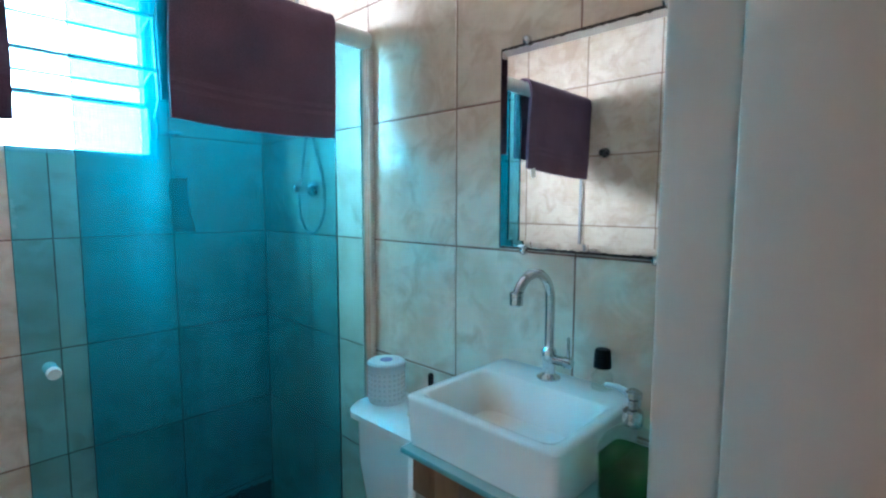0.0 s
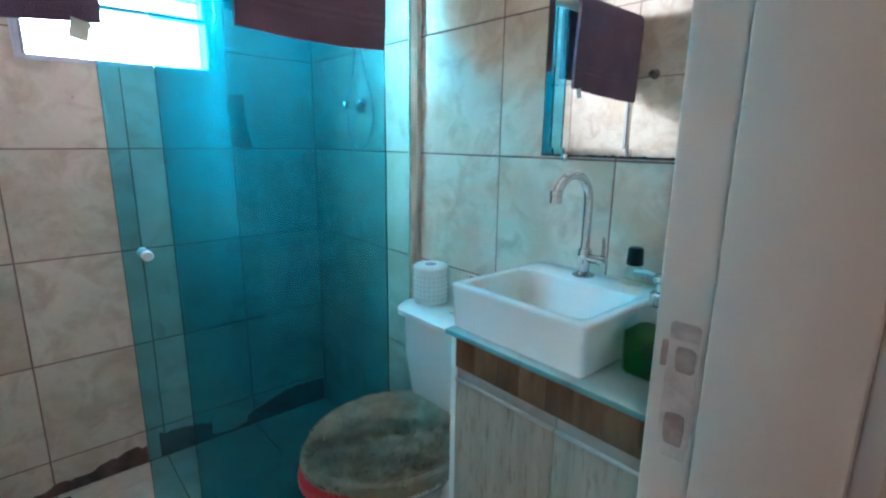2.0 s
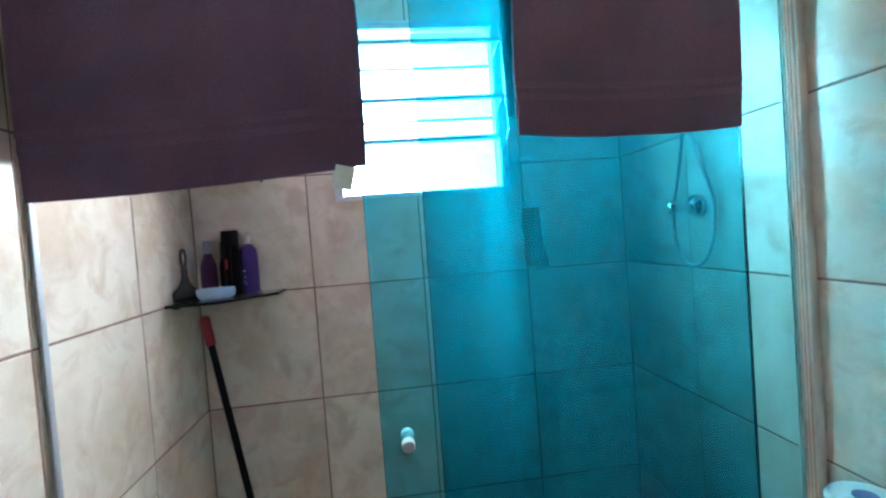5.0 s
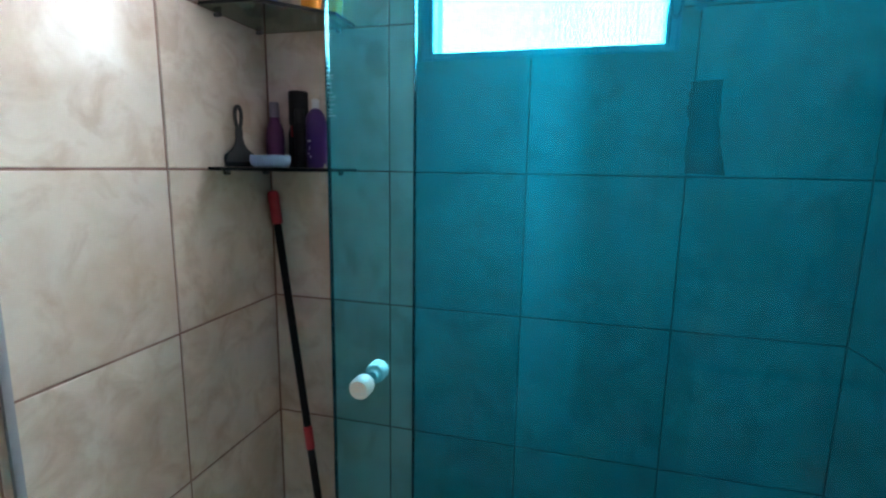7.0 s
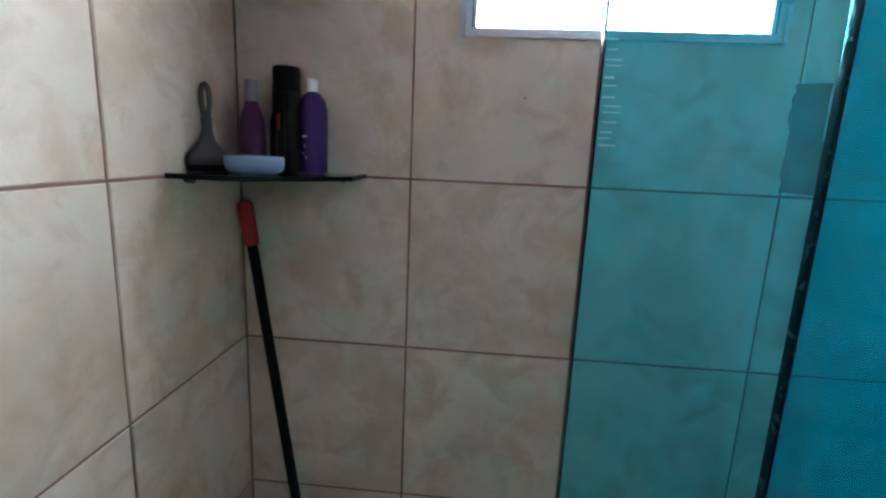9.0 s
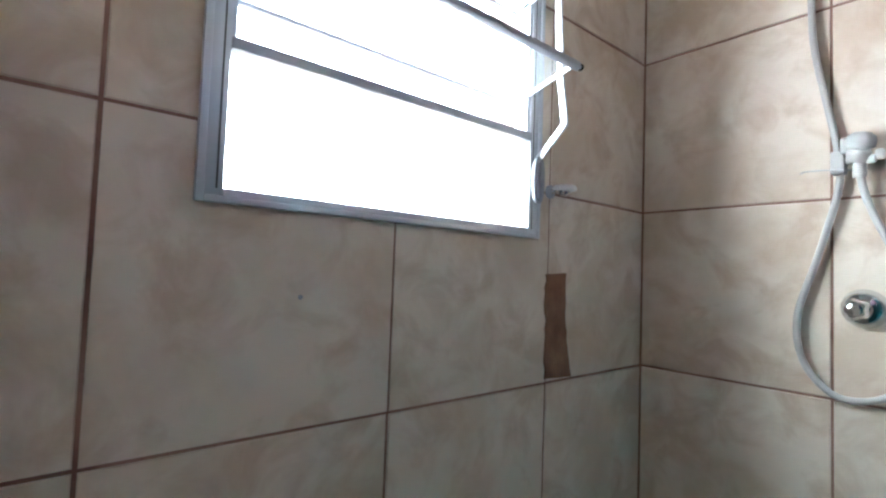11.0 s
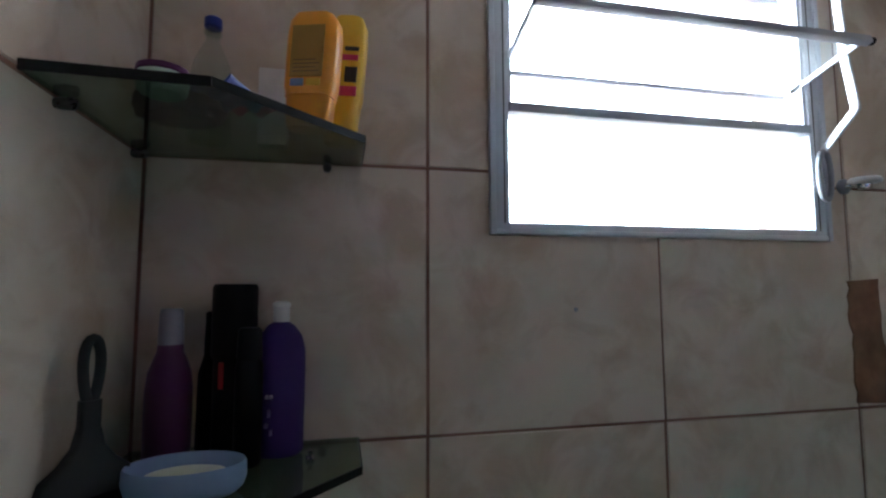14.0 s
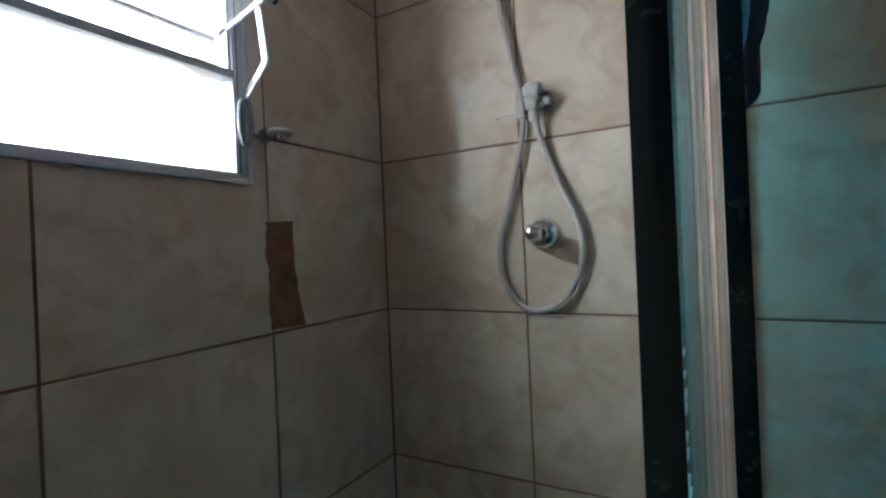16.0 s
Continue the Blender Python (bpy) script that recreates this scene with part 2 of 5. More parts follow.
def cloth_material(name, dark, light):
    m, nt, b = material(name)
    v = coords(nt, (1, 1, 1), True)
    big = noise_tex(nt, v, 7.0, 4)
    loop = node(nt, "ShaderNodeTexVoronoi", Scale=420.0)
    nt.links.new(v.outputs[0], loop.inputs["Vector"])
    col = ramp(nt, big.outputs[0], [(0.3, dark), (0.7, light)])
    shade = ramp(nt, loop.outputs["Distance"], [(0.0, (0.75, 0.75, 0.75)), (0.7, (1.15, 1.15, 1.15))])
    nt.links.new(mixed(nt, 1.0, col.outputs[0], shade.outputs[0], "MULTIPLY"), b.inputs["Base Color"])
    b.inputs["Roughness"].default_value = 0.95
    b.inputs["Sheen Weight"].default_value = 0.05
    b.inputs["Sheen Roughness"].default_value = 0.5
    bump(nt, b, loop.outputs["Distance"], 0.5, 0.002)
    return m


TOWEL_WINE = cloth_material("wine_terry_cloth", (0.102, 0.053, 0.082), (0.142, 0.076, 0.114))
WINE_BORDER = cloth_material("wine_woven_border", (0.114, 0.061, 0.092), (0.154, 0.085, 0.125))
PLUM_BORDER = cloth_material("plum_woven_border", (0.105, 0.060, 0.105), (0.142, 0.083, 0.143))
TOWEL_PLUM = cloth_material("plum_terry_cloth", (0.098, 0.055, 0.099), (0.135, 0.078, 0.136))
PLUSH = surface("olive_grey_plush", (0.27, 0.255, 0.19), (0.38, 0.365, 0.285), 0.95, 26, 160, bump_s=0.8, sheen=0.15)


def glass_material(name, tint, gloss_rough=0.02, ior=1.5, haze=0.0, haze_tint=(1, 1, 1), rib=0.0, streaky=False):
    """Clear tinted sheet: see-through with a reflecting skin, and a dull film of dried water where haze is given."""
    m, nt, b = material(name)
    nt.nodes.remove(b)
    out = nt.nodes["Material Output"]
    clear = nt.nodes.new("ShaderNodeBsdfTransparent")
    clear.inputs[0].default_value = (*tint, 1)
    gl = node(nt, "ShaderNodeBsdfGlossy", Roughness=gloss_rough)
    gl.inputs["Color"].default_value = (1, 1, 1, 1)
    lw = node(nt, "ShaderNodeLayerWeight", Blend=0.5)
    skin = nt.nodes.new("ShaderNodeMath")
    skin.operation, skin.inputs[1].default_value = "POWER", 4.5
    nt.links.new(lw.outputs["Facing"], skin.inputs[0])
    fr = nt.nodes.new("ShaderNodeMath")
    fr.operation, fr.inputs[1].default_value, fr.inputs[2].default_value = "MULTIPLY_ADD", 0.85, ((ior - 1) / (ior + 1)) ** 2
    nt.links.new(skin.outputs[0], fr.inputs[0])
    base = clear.outputs[0]
    if haze:
        film = nt.nodes.new("ShaderNodeBsdfTranslucent")
        film.inputs[0].default_value = (*haze_tint, 1)
        v = coords(nt, (9, 9, 0.6) if streaky else (1, 1, 1))
        n1 = noise_tex(nt, v, 3.0, 5, 0.65)
        v2 = coords(nt, (60, 60, 2.0) if streaky else (1, 1, 1))
        n2 = noise_tex(nt, v2, 1.5, 4, 0.6)
        f1 = ramp(nt, n1.outputs[0], [(0.3, (haze * 0.35,) * 3), (0.75, (haze,) * 3)])
        f2 = ramp(nt, n2.outputs[0], [(0.45, (0.6,) * 3), (0.8, (1.5,) * 3)])
        f = mixed(nt, 1.0, f1.outputs[0], f2.outputs[0], "MULTIPLY")
        if streaky:
            # a broad run of dried water down the panes
            place = nt.nodes.new("ShaderNodeSeparateXYZ")
            nt.links.new(coords(nt).outputs[0], place.inputs[0])
            wob = nt.nodes.new("ShaderNodeMath")
            wob.operation, wob.inputs[1].default_value = "MULTIPLY_ADD", 0.05
            nt.links.new(n2.outputs[0], wob.inputs[0])
            nt.links.new(place.outputs[0], wob.inputs[2])
            across = ramp(nt, wob.outputs[0], [(0.0, (0.20,) * 3), (0.03, (0.40,) * 3), (0.085, (0.50,) * 3), (0.105, (1.0,) * 3), (0.135, (0.85,) * 3), (0.155, (0.16,) * 3), (0.30, (0.22,) * 3), (0.60, (0.10,) * 3)])
            height = nt.nodes.new("ShaderNodeMapRange")
            for i, v in ((1, 0.75), (2, 1.55), (3, 0.0), (4, 1.0)):
                height.inputs[i].default_value = v
            nt.links.new(place.outputs[2], height.inputs[0])
            run = nt.nodes.new("ShaderNodeMath")
            run.operation = "MULTIPLY"
            nt.links.new(across.outputs[0], run.inputs[0])
            nt.links.new(height.outputs[0], run.inputs[1])
            more = nt.nodes.new("ShaderNodeMath")
            more.operation, more.inputs[1].default_value, more.inputs[2].default_value = "MULTIPLY_ADD", 3.0, 0.50
            nt.links.new(run.outputs[0], more.inputs[0])
            f = mixed(nt, 1.0, f, more.outputs[0], "MULTIPLY")
        mx = nt.nodes.new("ShaderNodeMixShader")
        nt.links.new(f, mx.inputs[0])
        nt.links.new(base, mx.inputs[1])
        nt.links.new(film.outputs[0], mx.inputs[2])
        base = mx.outputs[0]
    if rib:
        v3 = coords(nt)
        wv = node(nt, "ShaderNodeTexWave", Scale=rib)
        nt.links.new(v3.outputs[0], wv.inputs["Vector"])
        bp = node(nt, "ShaderNodeBump", Strength=0.6, Distance=0.004)
        nt.links.new(wv.outputs[1], bp.inputs["Height"])
        nt.links.new(bp.outputs[0], gl.inputs["Normal"])
        lines = ramp(nt, wv.outputs[1], [(0.2, tuple(c * 0.91 for c in tint)), (0.7, tint)])
        nt.links.new(lines.outputs[0], clear.inputs[0])
    mx2 = nt.nodes.new("ShaderNodeMixShader")
    nt.links.new(fr.outputs[0], mx2.inputs[0])
    nt.links.new(base, mx2.inputs[1])
    nt.links.new(gl.outputs[0], mx2.inputs[2])
    nt.links.new(mx2.outputs[0], out.inputs[0])
    return m


TEAL_GLASS = glass_material("teal_shower_glass", (0.446, 0.772, 0.836), 0.015, 1.32, 0.030, (0.14, 0.80, 0.92), streaky=True)
TEAL_EDGE = surface("dark_teal_glass_edge", (0.004, 0.010, 0.014), (0.007, 0.020, 0.027), 0.26, 20, 120, bump_s=0.0, rough_var=0.04)
RIB_GLASS = glass_material("ribbed_window_glass", (0.92, 0.94, 0.92), 0.08, 1.45, 0.025, (0.95, 0.97, 0.95), rib=26.0)
SMOKE_GLASS = glass_material("smoked_green_glass", (0.52, 0.62, 0.56), 0.03, 1.4, 0.012, (0.6, 0.8, 0.7))
SMOKE_EDGE = surface("black_glass_edge", (0.004, 0.005, 0.005), (0.009, 0.011, 0.010), 0.3, 20, 120, bump_s=0.0)
COUNTER_GLASS = surface("painted_aqua_glass", (0.33, 0.44, 0.42), (0.40, 0.51, 0.49), 0.08, 5, 60, bump_s=0.0, rough_var=0.03, coat=0.5)
COUNTER_EDGE = surface("green_glass_edge", (0.10, 0.26, 0.27), (0.16, 0.36, 0.36), 0.15, 20, 120, bump_s=0.0)
CLEAR_PLASTIC = glass_material("clear_bottle_plastic", (0.90, 0.95, 0.93), 0.04, 1.4, 0.05)
GREEN_SOAP = glass_material("green_liquid_soap", (0.30, 0.74, 0.38), 0.05, 1.33, 0.40, (0.010, 0.20, 0.055))
for _m in (BLACK_PLASTIC, SMOKE_EDGE, OLIVE_GREY, PURPLE, PLUM, BLACK_RUBBER):
    _m.node_tree.nodes["Principled BSDF"].inputs["Specular IOR Level"].default_value = 0.16
TEAL_EDGE.node_tree.nodes["Principled BSDF"].inputs["Specular IOR Level"].default_value = 0.25


def stained_ceramic(name, centre, size):
    """White glaze with a beige mineral stain round one place."""
    m, nt, b = material(name)
    v = coords(nt)
    sub = nt.nodes.new("ShaderNodeVectorMath")
    sub.operation, sub.inputs[1].default_value = "SUBTRACT", centre
    nt.links.new(v.outputs[0], sub.inputs[0])
    warp = noise_tex(nt, v, 22.0, 4, 0.6)
    length = nt.nodes.new("ShaderNodeVectorMath")
    length.operation = "LENGTH"
    nt.links.new(sub.outputs[0], length.inputs[0])
    far = nt.nodes.new("ShaderNodeMath")
    far.operation, far.inputs[1].default_value = "MULTIPLY_ADD", 0.06
    nt.links.new(warp.outputs[0], far.inputs[0])
    nt.links.new(length.outputs["Value"], far.inputs[2])
    fac = ramp(nt, far.outputs[0], [(0.03, (0.75,) * 3), (size, (0, 0, 0))])
    nt.links.new(mixed(nt, fac.outputs[0], (0.80, 0.80, 0.78), (0.66, 0.58, 0.45)), b.inputs["Base Color"])
    b.inputs["Roughness"].default_value, b.inputs["Coat Weight"].default_value = 0.12, 0.4
    return m


SINK_CERAMIC = stained_ceramic("stained_white_ceramic", (0.03, 0.120, 0.030), 0.11)
MIRROR = material("silvered_mirror")[0]
_b = MIRROR.node_tree.nodes["Principled BSDF"]
_b.inputs["Metallic"].default_value, _b.inputs["Roughness"].default_value = 1.0, 0.015
_b.inputs["Base Color"].default_value = (0.86, 0.88, 0.87, 1)


# ---- mesh helpers ----
BASES = {}


def mesh_of(name, bm, mat, smooth=False):
    me = bpy.data.meshes.new(name)
    bm.normal_update()
    bm.to_mesh(me)
    bm.free()
    for m in (mat if isinstance(mat, (list, tuple)) else [mat]):
        me.materials.append(m)
    if smooth:
        me.polygons.foreach_set("use_smooth", [True] * len(me.polygons))
        me.set_sharp_from_angle(angle=radians(38))
    me.update()
    return me


def thing(name, base, label, category, group="", kind=""):
    """An empty at a thing's base; its parts are built in world metres round it."""
    ob = new(name)
    ob.location = base
    ob.empty_display_size = 0.05
    BASES[ob] = Vector(base)
    return tagged(ob, label, category, group, kind)


def part(name, bm, mat, parent, label="", smooth=True):
    base = BASES[parent]
    bmesh.ops.translate(bm, verts=bm.verts, vec=-base)
    ob = new(name, mesh_of(name, bm, mat, smooth))
    ob.parent = parent
    BASES[ob] = base
    if label:
        ob["label"] = label
    return ob


def solid(name, bm, mat, label, category, group="", kind="", smooth=True):
    ob = new(name, mesh_of(name, bm, mat, smooth))
    BASES[ob] = Vector((0, 0, 0))
    return tagged(ob, label, category, group, kind)


def box(x0, x1, y0, y1, z0, z1, bevel=0.0, seg=2, bm=None):
    own = bmesh.new()
    vs = [own.verts.new((x, y, z)) for x in (x0, x1) for y in (y0, y1) for z in (z0, z1)]
    for f in ((0, 1, 3, 2), (4, 6, 7, 5), (0, 4, 5, 1), (2, 3, 7, 6), (0, 2, 6, 4), (1, 5, 7, 3)):
        own.faces.new([vs[i] for i in f])
    if bevel:
        bmesh.ops.bevel(own, geom=own.edges[:], offset=bevel, segments=seg, affect="EDGES", profile=0.5)
    return joined(bm, own)


def joined(bm, own):
    if bm is None:
        return own
    me = bpy.data.meshes.new("join")
    own.to_mesh(me)
    own.free()
    bm.from_mesh(me)
    bpy.data.meshes.remove(me)
    return bm


def lathe(profile, centre, seg=28, bm=None, sx=1.0, sy=1.0, axis="z"):
    """A turned solid from (radius, height) pairs; sx, sy squash it."""
    own = bmesh.new()
    rings = []
    for r, h in profile:
        rings.append([own.verts.new((r * sx * math.cos(a), r * sy * math.sin(a), h)) for a in (2 * math.pi * i / seg for i in range(seg))])
    for lo, hi in zip(rings, rings[1:]):
        for i in range(seg):
            own.faces.new((lo[i], lo[(i + 1) % seg], hi[(i + 1) % seg], hi[i]))
    own.faces.new(rings[0][::-1])
    own.faces.new(rings[-1])
    if axis == "x":
        bmesh.ops.rotate(own, verts=own.verts, matrix=Matrix.Rotation(radians(-90), 3, "Y"))
    elif axis == "y":
        bmesh.ops.rotate(own, verts=own.verts, matrix=Matrix.Rotation(radians(90), 3, "X"))
    bmesh.ops.translate(own, verts=own.verts, vec=centre)
    return joined(bm, own)


def tube(points, r, seg=12, bm=None, smooth_steps=0):
    """A round tube along points; smooth_steps rounds the line between them."""
    pts = [Vector(p) for p in points]
    if smooth_steps:
        ext = [pts[0] * 2 - pts[1], *pts, pts[-1] * 2 - pts[-2]]
        fine = []
        for i in range(1, len(ext) - 2):
            p0, p1, p2, p3 = ext[i - 1:i + 3]
            for k in range(smooth_steps):
                s = k / smooth_steps
                fine.append(0.5 * ((2 * p1) + (p2 - p0) * s + (2 * p0 - 5 * p1 + 4 * p2 - p3) * s * s + (3 * p1 - p0 - 3 * p2 + p3) * s ** 3))
        pts = fine + [pts[-1]]
    own = bmesh.new()
    rings, up = [], None
    for i, p in enumerate(pts):
        d = (pts[min(i + 1, len(pts) - 1)] - pts[max(i - 1, 0)]).normalized()
        if up is None:
            up = d.orthogonal().normalized()
        up = (up - d * up.dot(d)).normalized()
        side = d.cross(up)
        rad = r[min(i, len(r) - 1)] if isinstance(r, (list, tuple)) else r
        rings.append([own.verts.new(p + rad * (math.cos(a) * up + math.sin(a) * side)) for a in (2 * math.pi * k / seg for k in range(seg))])
    for lo, hi in zip(rings, rings[1:]):
        for i in range(seg):
            own.faces.new((lo[i], lo[(i + 1) % seg], hi[(i + 1) % seg], hi[i]))
    own.faces.new(rings[0][::-1])
    own.faces.new(rings[-1])
    return joined(bm, own)


def prism(outline, z0, z1, bevel=0.0, bm=None):
    """An upright prism over an outline of (x, y)."""
    own = bmesh.new()
    f = own.faces.new([own.verts.new((x, y, z0)) for x, y in outline])
    ext = bmesh.ops.extrude_face_region(own, geom=[f])
    bmesh.ops.translate(own, verts=[v for v in ext["geom"] if isinstance(v, bmesh.types.BMVert)], vec=(0, 0, z1 - z0))
    bmesh.ops.recalc_face_normals(own, faces=own.faces)
    if bevel:
        bmesh.ops.bevel(own, geom=own.edges[:], offset=bevel, segments=2, affect="EDGES")
    return joined(bm, own)


def rounded(cx, cy, hx, hy, r, n=6, power=None):
    """An outline of a rounded rectangle."""
    pts = []
    for qx, qy, a0 in ((1, 1, 0), (-1, 1, 90), (-1, -1, 180), (1, -1, 270)):
        for i in range(n + 1):
            a = radians(a0 + 90 * i / n)
            pts.append((cx + qx * (hx - r) + r * math.cos(a), cy + qy * (hy - r) + r * math.sin(a)))
    return pts


def loft(sections, bm=None, cap=True):
    """A skin over closed sections of equal point count, each (outline, z)."""
    own = bmesh.new()
    rings = [[own.verts.new((x, y, z)) for x, y in o] for o, z in sections]
    n = len(rings[0])
    for lo, hi in zip(rings, rings[1:]):
        for i in range(n):
            own.faces.new((lo[i], lo[(i + 1) % n], hi[(i + 1) % n], hi[i]))
    if cap:
        own.faces.new(rings[0][::-1])
        own.faces.new(rings[-1])
    return joined(bm, own)


# ---- structure ----
def walls_with_hole(name, axis, at, thick, u0, u1, z0, z1, hole, mats, label):
    """An upright wall slab; axis is the one it faces along; hole is (u0, u1, z0, z1). Its first face lies at `at`."""
    bm = bmesh.new()
    cells = [(u0, u1, z0, z1)]
    if hole:
        a, b, c, d = hole
        cells = [(u0, a, z0, z1), (b, u1, z0, z1), (a, b, d, z1)] + ([(a, b, z0, c)] if c > z0 else [])
    lo, hi = min(at, at + thick), max(at, at + thick)
    for a, b, c, d in cells:
        if axis == "y":
            box(a, b, lo, hi, c, d, bm=bm)
        else:
            box(lo, hi, a, b, c, d, bm=bm)
    bmesh.ops.remove_doubles(bm, verts=bm.verts, dist=1e-5)
    if isinstance(mats, (list, tuple)):
        i = "xyz".index(axis)
        for f in bm.faces:
            f.material_index = 0 if all(abs(v.co[i] - at) < 1e-4 for v in f.verts) else 1
    return solid(name, bm, mats, label, "wall", kind="structure", smooth=False)


G = 0.002   # tiles stand this far in front of the wall
wall_north = walls_with_hole("wall_north", "y", G, 0.112, -0.15, W + 0.15, 0, CEIL, (WX0 + 0.004, WX1 - 0.004, WZ0 + 0.004, WZ1 - 0.004), [GROUT, HALL_PAINT], "cream tiled window wall with dark red-brown joints")
wall_west = walls_with_hole("wall_west", "x", -G, -0.146, YO, G, 0, CEIL, None, [GROUT, HALL_PAINT], "cream tiled wall of the shower and bathroom")
wall_east = walls_with_hole("wall_east", "x", W + G, 0.146, YO, G, 0, CEIL, None, [GROUT, HALL_PAINT], "cream tiled wall behind toilet, sink and mirror")
DX0, DX1, DH = 0.075, 0.812, 2.08
wall_south = walls_with_hole("wall_south", "y", YS - G, YO - YS + 2 * G, -0.004, W + 0.004, 0, CEIL, (DX0 - 0.02, DX1 + 0.02, 0, DH + 0.02), [GROUT, HALL_PAINT], "cream tiled wall with the doorway to the hall")
floor = solid("floor", box(-0.15, W + 0.15, YO, 0.15, -0.12, -G), GROUT, "beige tiled bathroom floor with dark joints", "floor", kind="structure", smooth=False)
ceiling = solid("ceiling", box(-0.15, W + 0.15, YO, 0.15, CEIL + 0.002, CEIL + 0.12), PLASTER, "plain white plaster ceiling", "ceiling", kind="structure", smooth=False)

# lining of the window opening
lining = bmesh.new()
box(WX0 + 0.004, WX0 + 0.016, 0.036, 0.116, WZ0 + 0.016, WZ1 - 0.016, bm=lining)
box(WX1 - 0.016, WX1 - 0.004, 0.036, 0.116, WZ0 + 0.016, WZ1 - 0.016, bm=lining)
box(WX0 + 0.004, WX1 - 0.004, 0.036, 0.116, WZ0 + 0.004, WZ0 + 0.016, bm=lining)
box(WX0 + 0.004, WX1 - 0.004, 0.036, 0.116, WZ1 - 0.016, WZ1 - 0.004, bm=lining)
solid("window_reveal", lining, REVEAL, "peach rendered reveal outside the window", "reveal", kind="structure", smooth=False)

# the hall outside the door
HX0, HX1, HY = -1.2, 2.2, -4.0
solid("hall_floor", box(HX0, HX1, HY, YO - 0.001, -0.12, -0.002), FLOOR_TILE, "beige tiled hall floor", "floor", kind="structure", smooth=False)
solid("hall_ceiling", box(HX0, HX1, HY, YO - 0.001, CEIL, CEIL + 0.12), PLASTER, "white hall ceiling", "ceiling", kind="structure", smooth=False)
walls_with_hole("hall_wall_south", "y", HY, -0.14, HX0, HX1, 0, CEIL, None, HALL_PAINT, "plain beige painted hall wall")
walls_with_hole("hall_wall_east", "x", HX1, 0.14, HY, YO, 0, CEIL, None, HALL_PAINT, "plain beige painted hall wall")
# unseen wall; its opening is added to go with the hall fill
walls_with_hole("hall_wall_west", "x", HX0, -0.14, HY, YO, 0, CEIL, (-3.3, -2.7, 1.4, 1.9), HALL_PAINT, "beige hall wall with an added opening for the fill lamp")
walls_with_hole("hall_wall_north", "y", YO - 0.001, -0.012, HX0, HX1, 0, CEIL, (DX0 - 0.02, DX1 + 0.02, 0, DH + 0.02), HALL_PAINT, "beige painted hall side of the bathroom wall")

# bright hazy sky outside the window, brighter towards the sun in the west
glow, gn, gb = material("hazy_sky_glow")
gb.inputs["Base Color"].default_value = (0, 0, 0, 1)
gb.inputs["Emission Color"].default_value = (0.90, 0.97, 1.0, 1)
sky_x = gn.nodes.new("ShaderNodeSeparateXYZ")
gn.links.new(coords(gn).outputs[0], sky_x.inputs[0])
sunward = gn.nodes.new("ShaderNodeMapRange")
for i, v in ((1, 0.9), (2, 3.6), (3, SKY_GLOW), (4, SKY_GLOW * 0.27)):
    sunward.inputs[i].default_value = v
gn.links.new(sky_x.outputs[0], sunward.inputs[0])
gn.links.new(sunward.outputs[0], gb.inputs["Emission Strength"])
solid("backdrop", box(-3.0, 7.5, 1.60, 1.62, 1.10, 5.4), glow, "bright overcast sky outside the window", "sky", kind="structure", smooth=False)

# ground outside, to the horizon
solid("ground", box(-400, 400, -400, 400, -0.40, -0.30), surface("pale_concrete", (0.30, 0.28, 0.26), (0.38, 0.36, 0.33), 0.9, 0.5, 20), "pale concrete ground outside the house", "ground", kind="structure", smooth=False)

# door frame: jambs with rebate and stop, head, casing on the hall side
frame_door = thing("door_frame", ((DX0 + DX1) / 2, (YS + YO) / 2, 0), "cream painted wooden door frame, chipped at the strike plate", "door frame", kind="structure")
STOP_Y = YS - 0.046
for side, xa, xb, xs in ((1, DX1, DX1 + 0.02, DX1 - 0.014), (-1, DX0 - 0.02, DX0, DX0 + 0.014)):
    bm = box(xa, xb, YO - 0.013, YS + 0.004, 0, DH + 0.02, 0.004, 3)
    part("jamb", bm, JAMB_PAINT, frame_door)
    part("door_stop", box(min(xs, xa if side > 0 else xb), max(xs, xa if side > 0 else xb), YO - 0.013, STOP_Y, 0, DH - 0.001, 0.004), JAMB_PAINT, frame_door)
    cx0, cx1 = (DX1 + 0.0008, DX1 + 0.07) if side > 0 else (DX0 - 0.07, DX0 - 0.0008)
    part("casing", box(cx0, cx1, YO - 0.030, YO - 0.0125, 0, DH + 0.07, 0.003), JAMB_PAINT, frame_door)
part("head", box(DX0 + 0.001, DX1 - 0.001, YO - 0.0135, YS + 0.0035, DH, DH + 0.02, 0.003), JAMB_PAINT, frame_door)
part("head_casing", box(DX0 - 0.006, DX1 + 0.006, YO - 0.030, YO - 0.0145, DH + 0.012, DH + 0.07, 0.005), JAMB_PAINT, frame_door)


def chip(parent, name, yc, zc, hy, hz, mat, seed, depth=0.0012):
    """A flat ragged patch on the east jamb."""
    rnd = random.Random(seed)
    out = []
    for i in range(18):
        a = 2 * math.pi * i / 18
        k = 1 + rnd.uniform(-0.05, 0.05)
        out.append((yc + hy * k * math.copysign(abs(math.cos(a)) ** 0.38, math.cos(a)), zc + hz * k * math.copysign(abs(math.sin(a)) ** 0.38, math.sin(a))))
    bm = bmesh.new()
    front = [bm.verts.new((DX1 - depth, y, z)) for y, z in out]
    back = [bm.verts.new((DX1 + 0.001, y, z)) for y, z in out]
    bm.faces.new(front)
    for i in range(18):
        bm.faces.new((front[i], back[i], back[(i + 1) % 18], front[(i + 1) % 18]))
    bmesh.ops.recalc_face_normals(bm, faces=bm.faces)
    return part(name, bm, mat, parent, smooth=False)


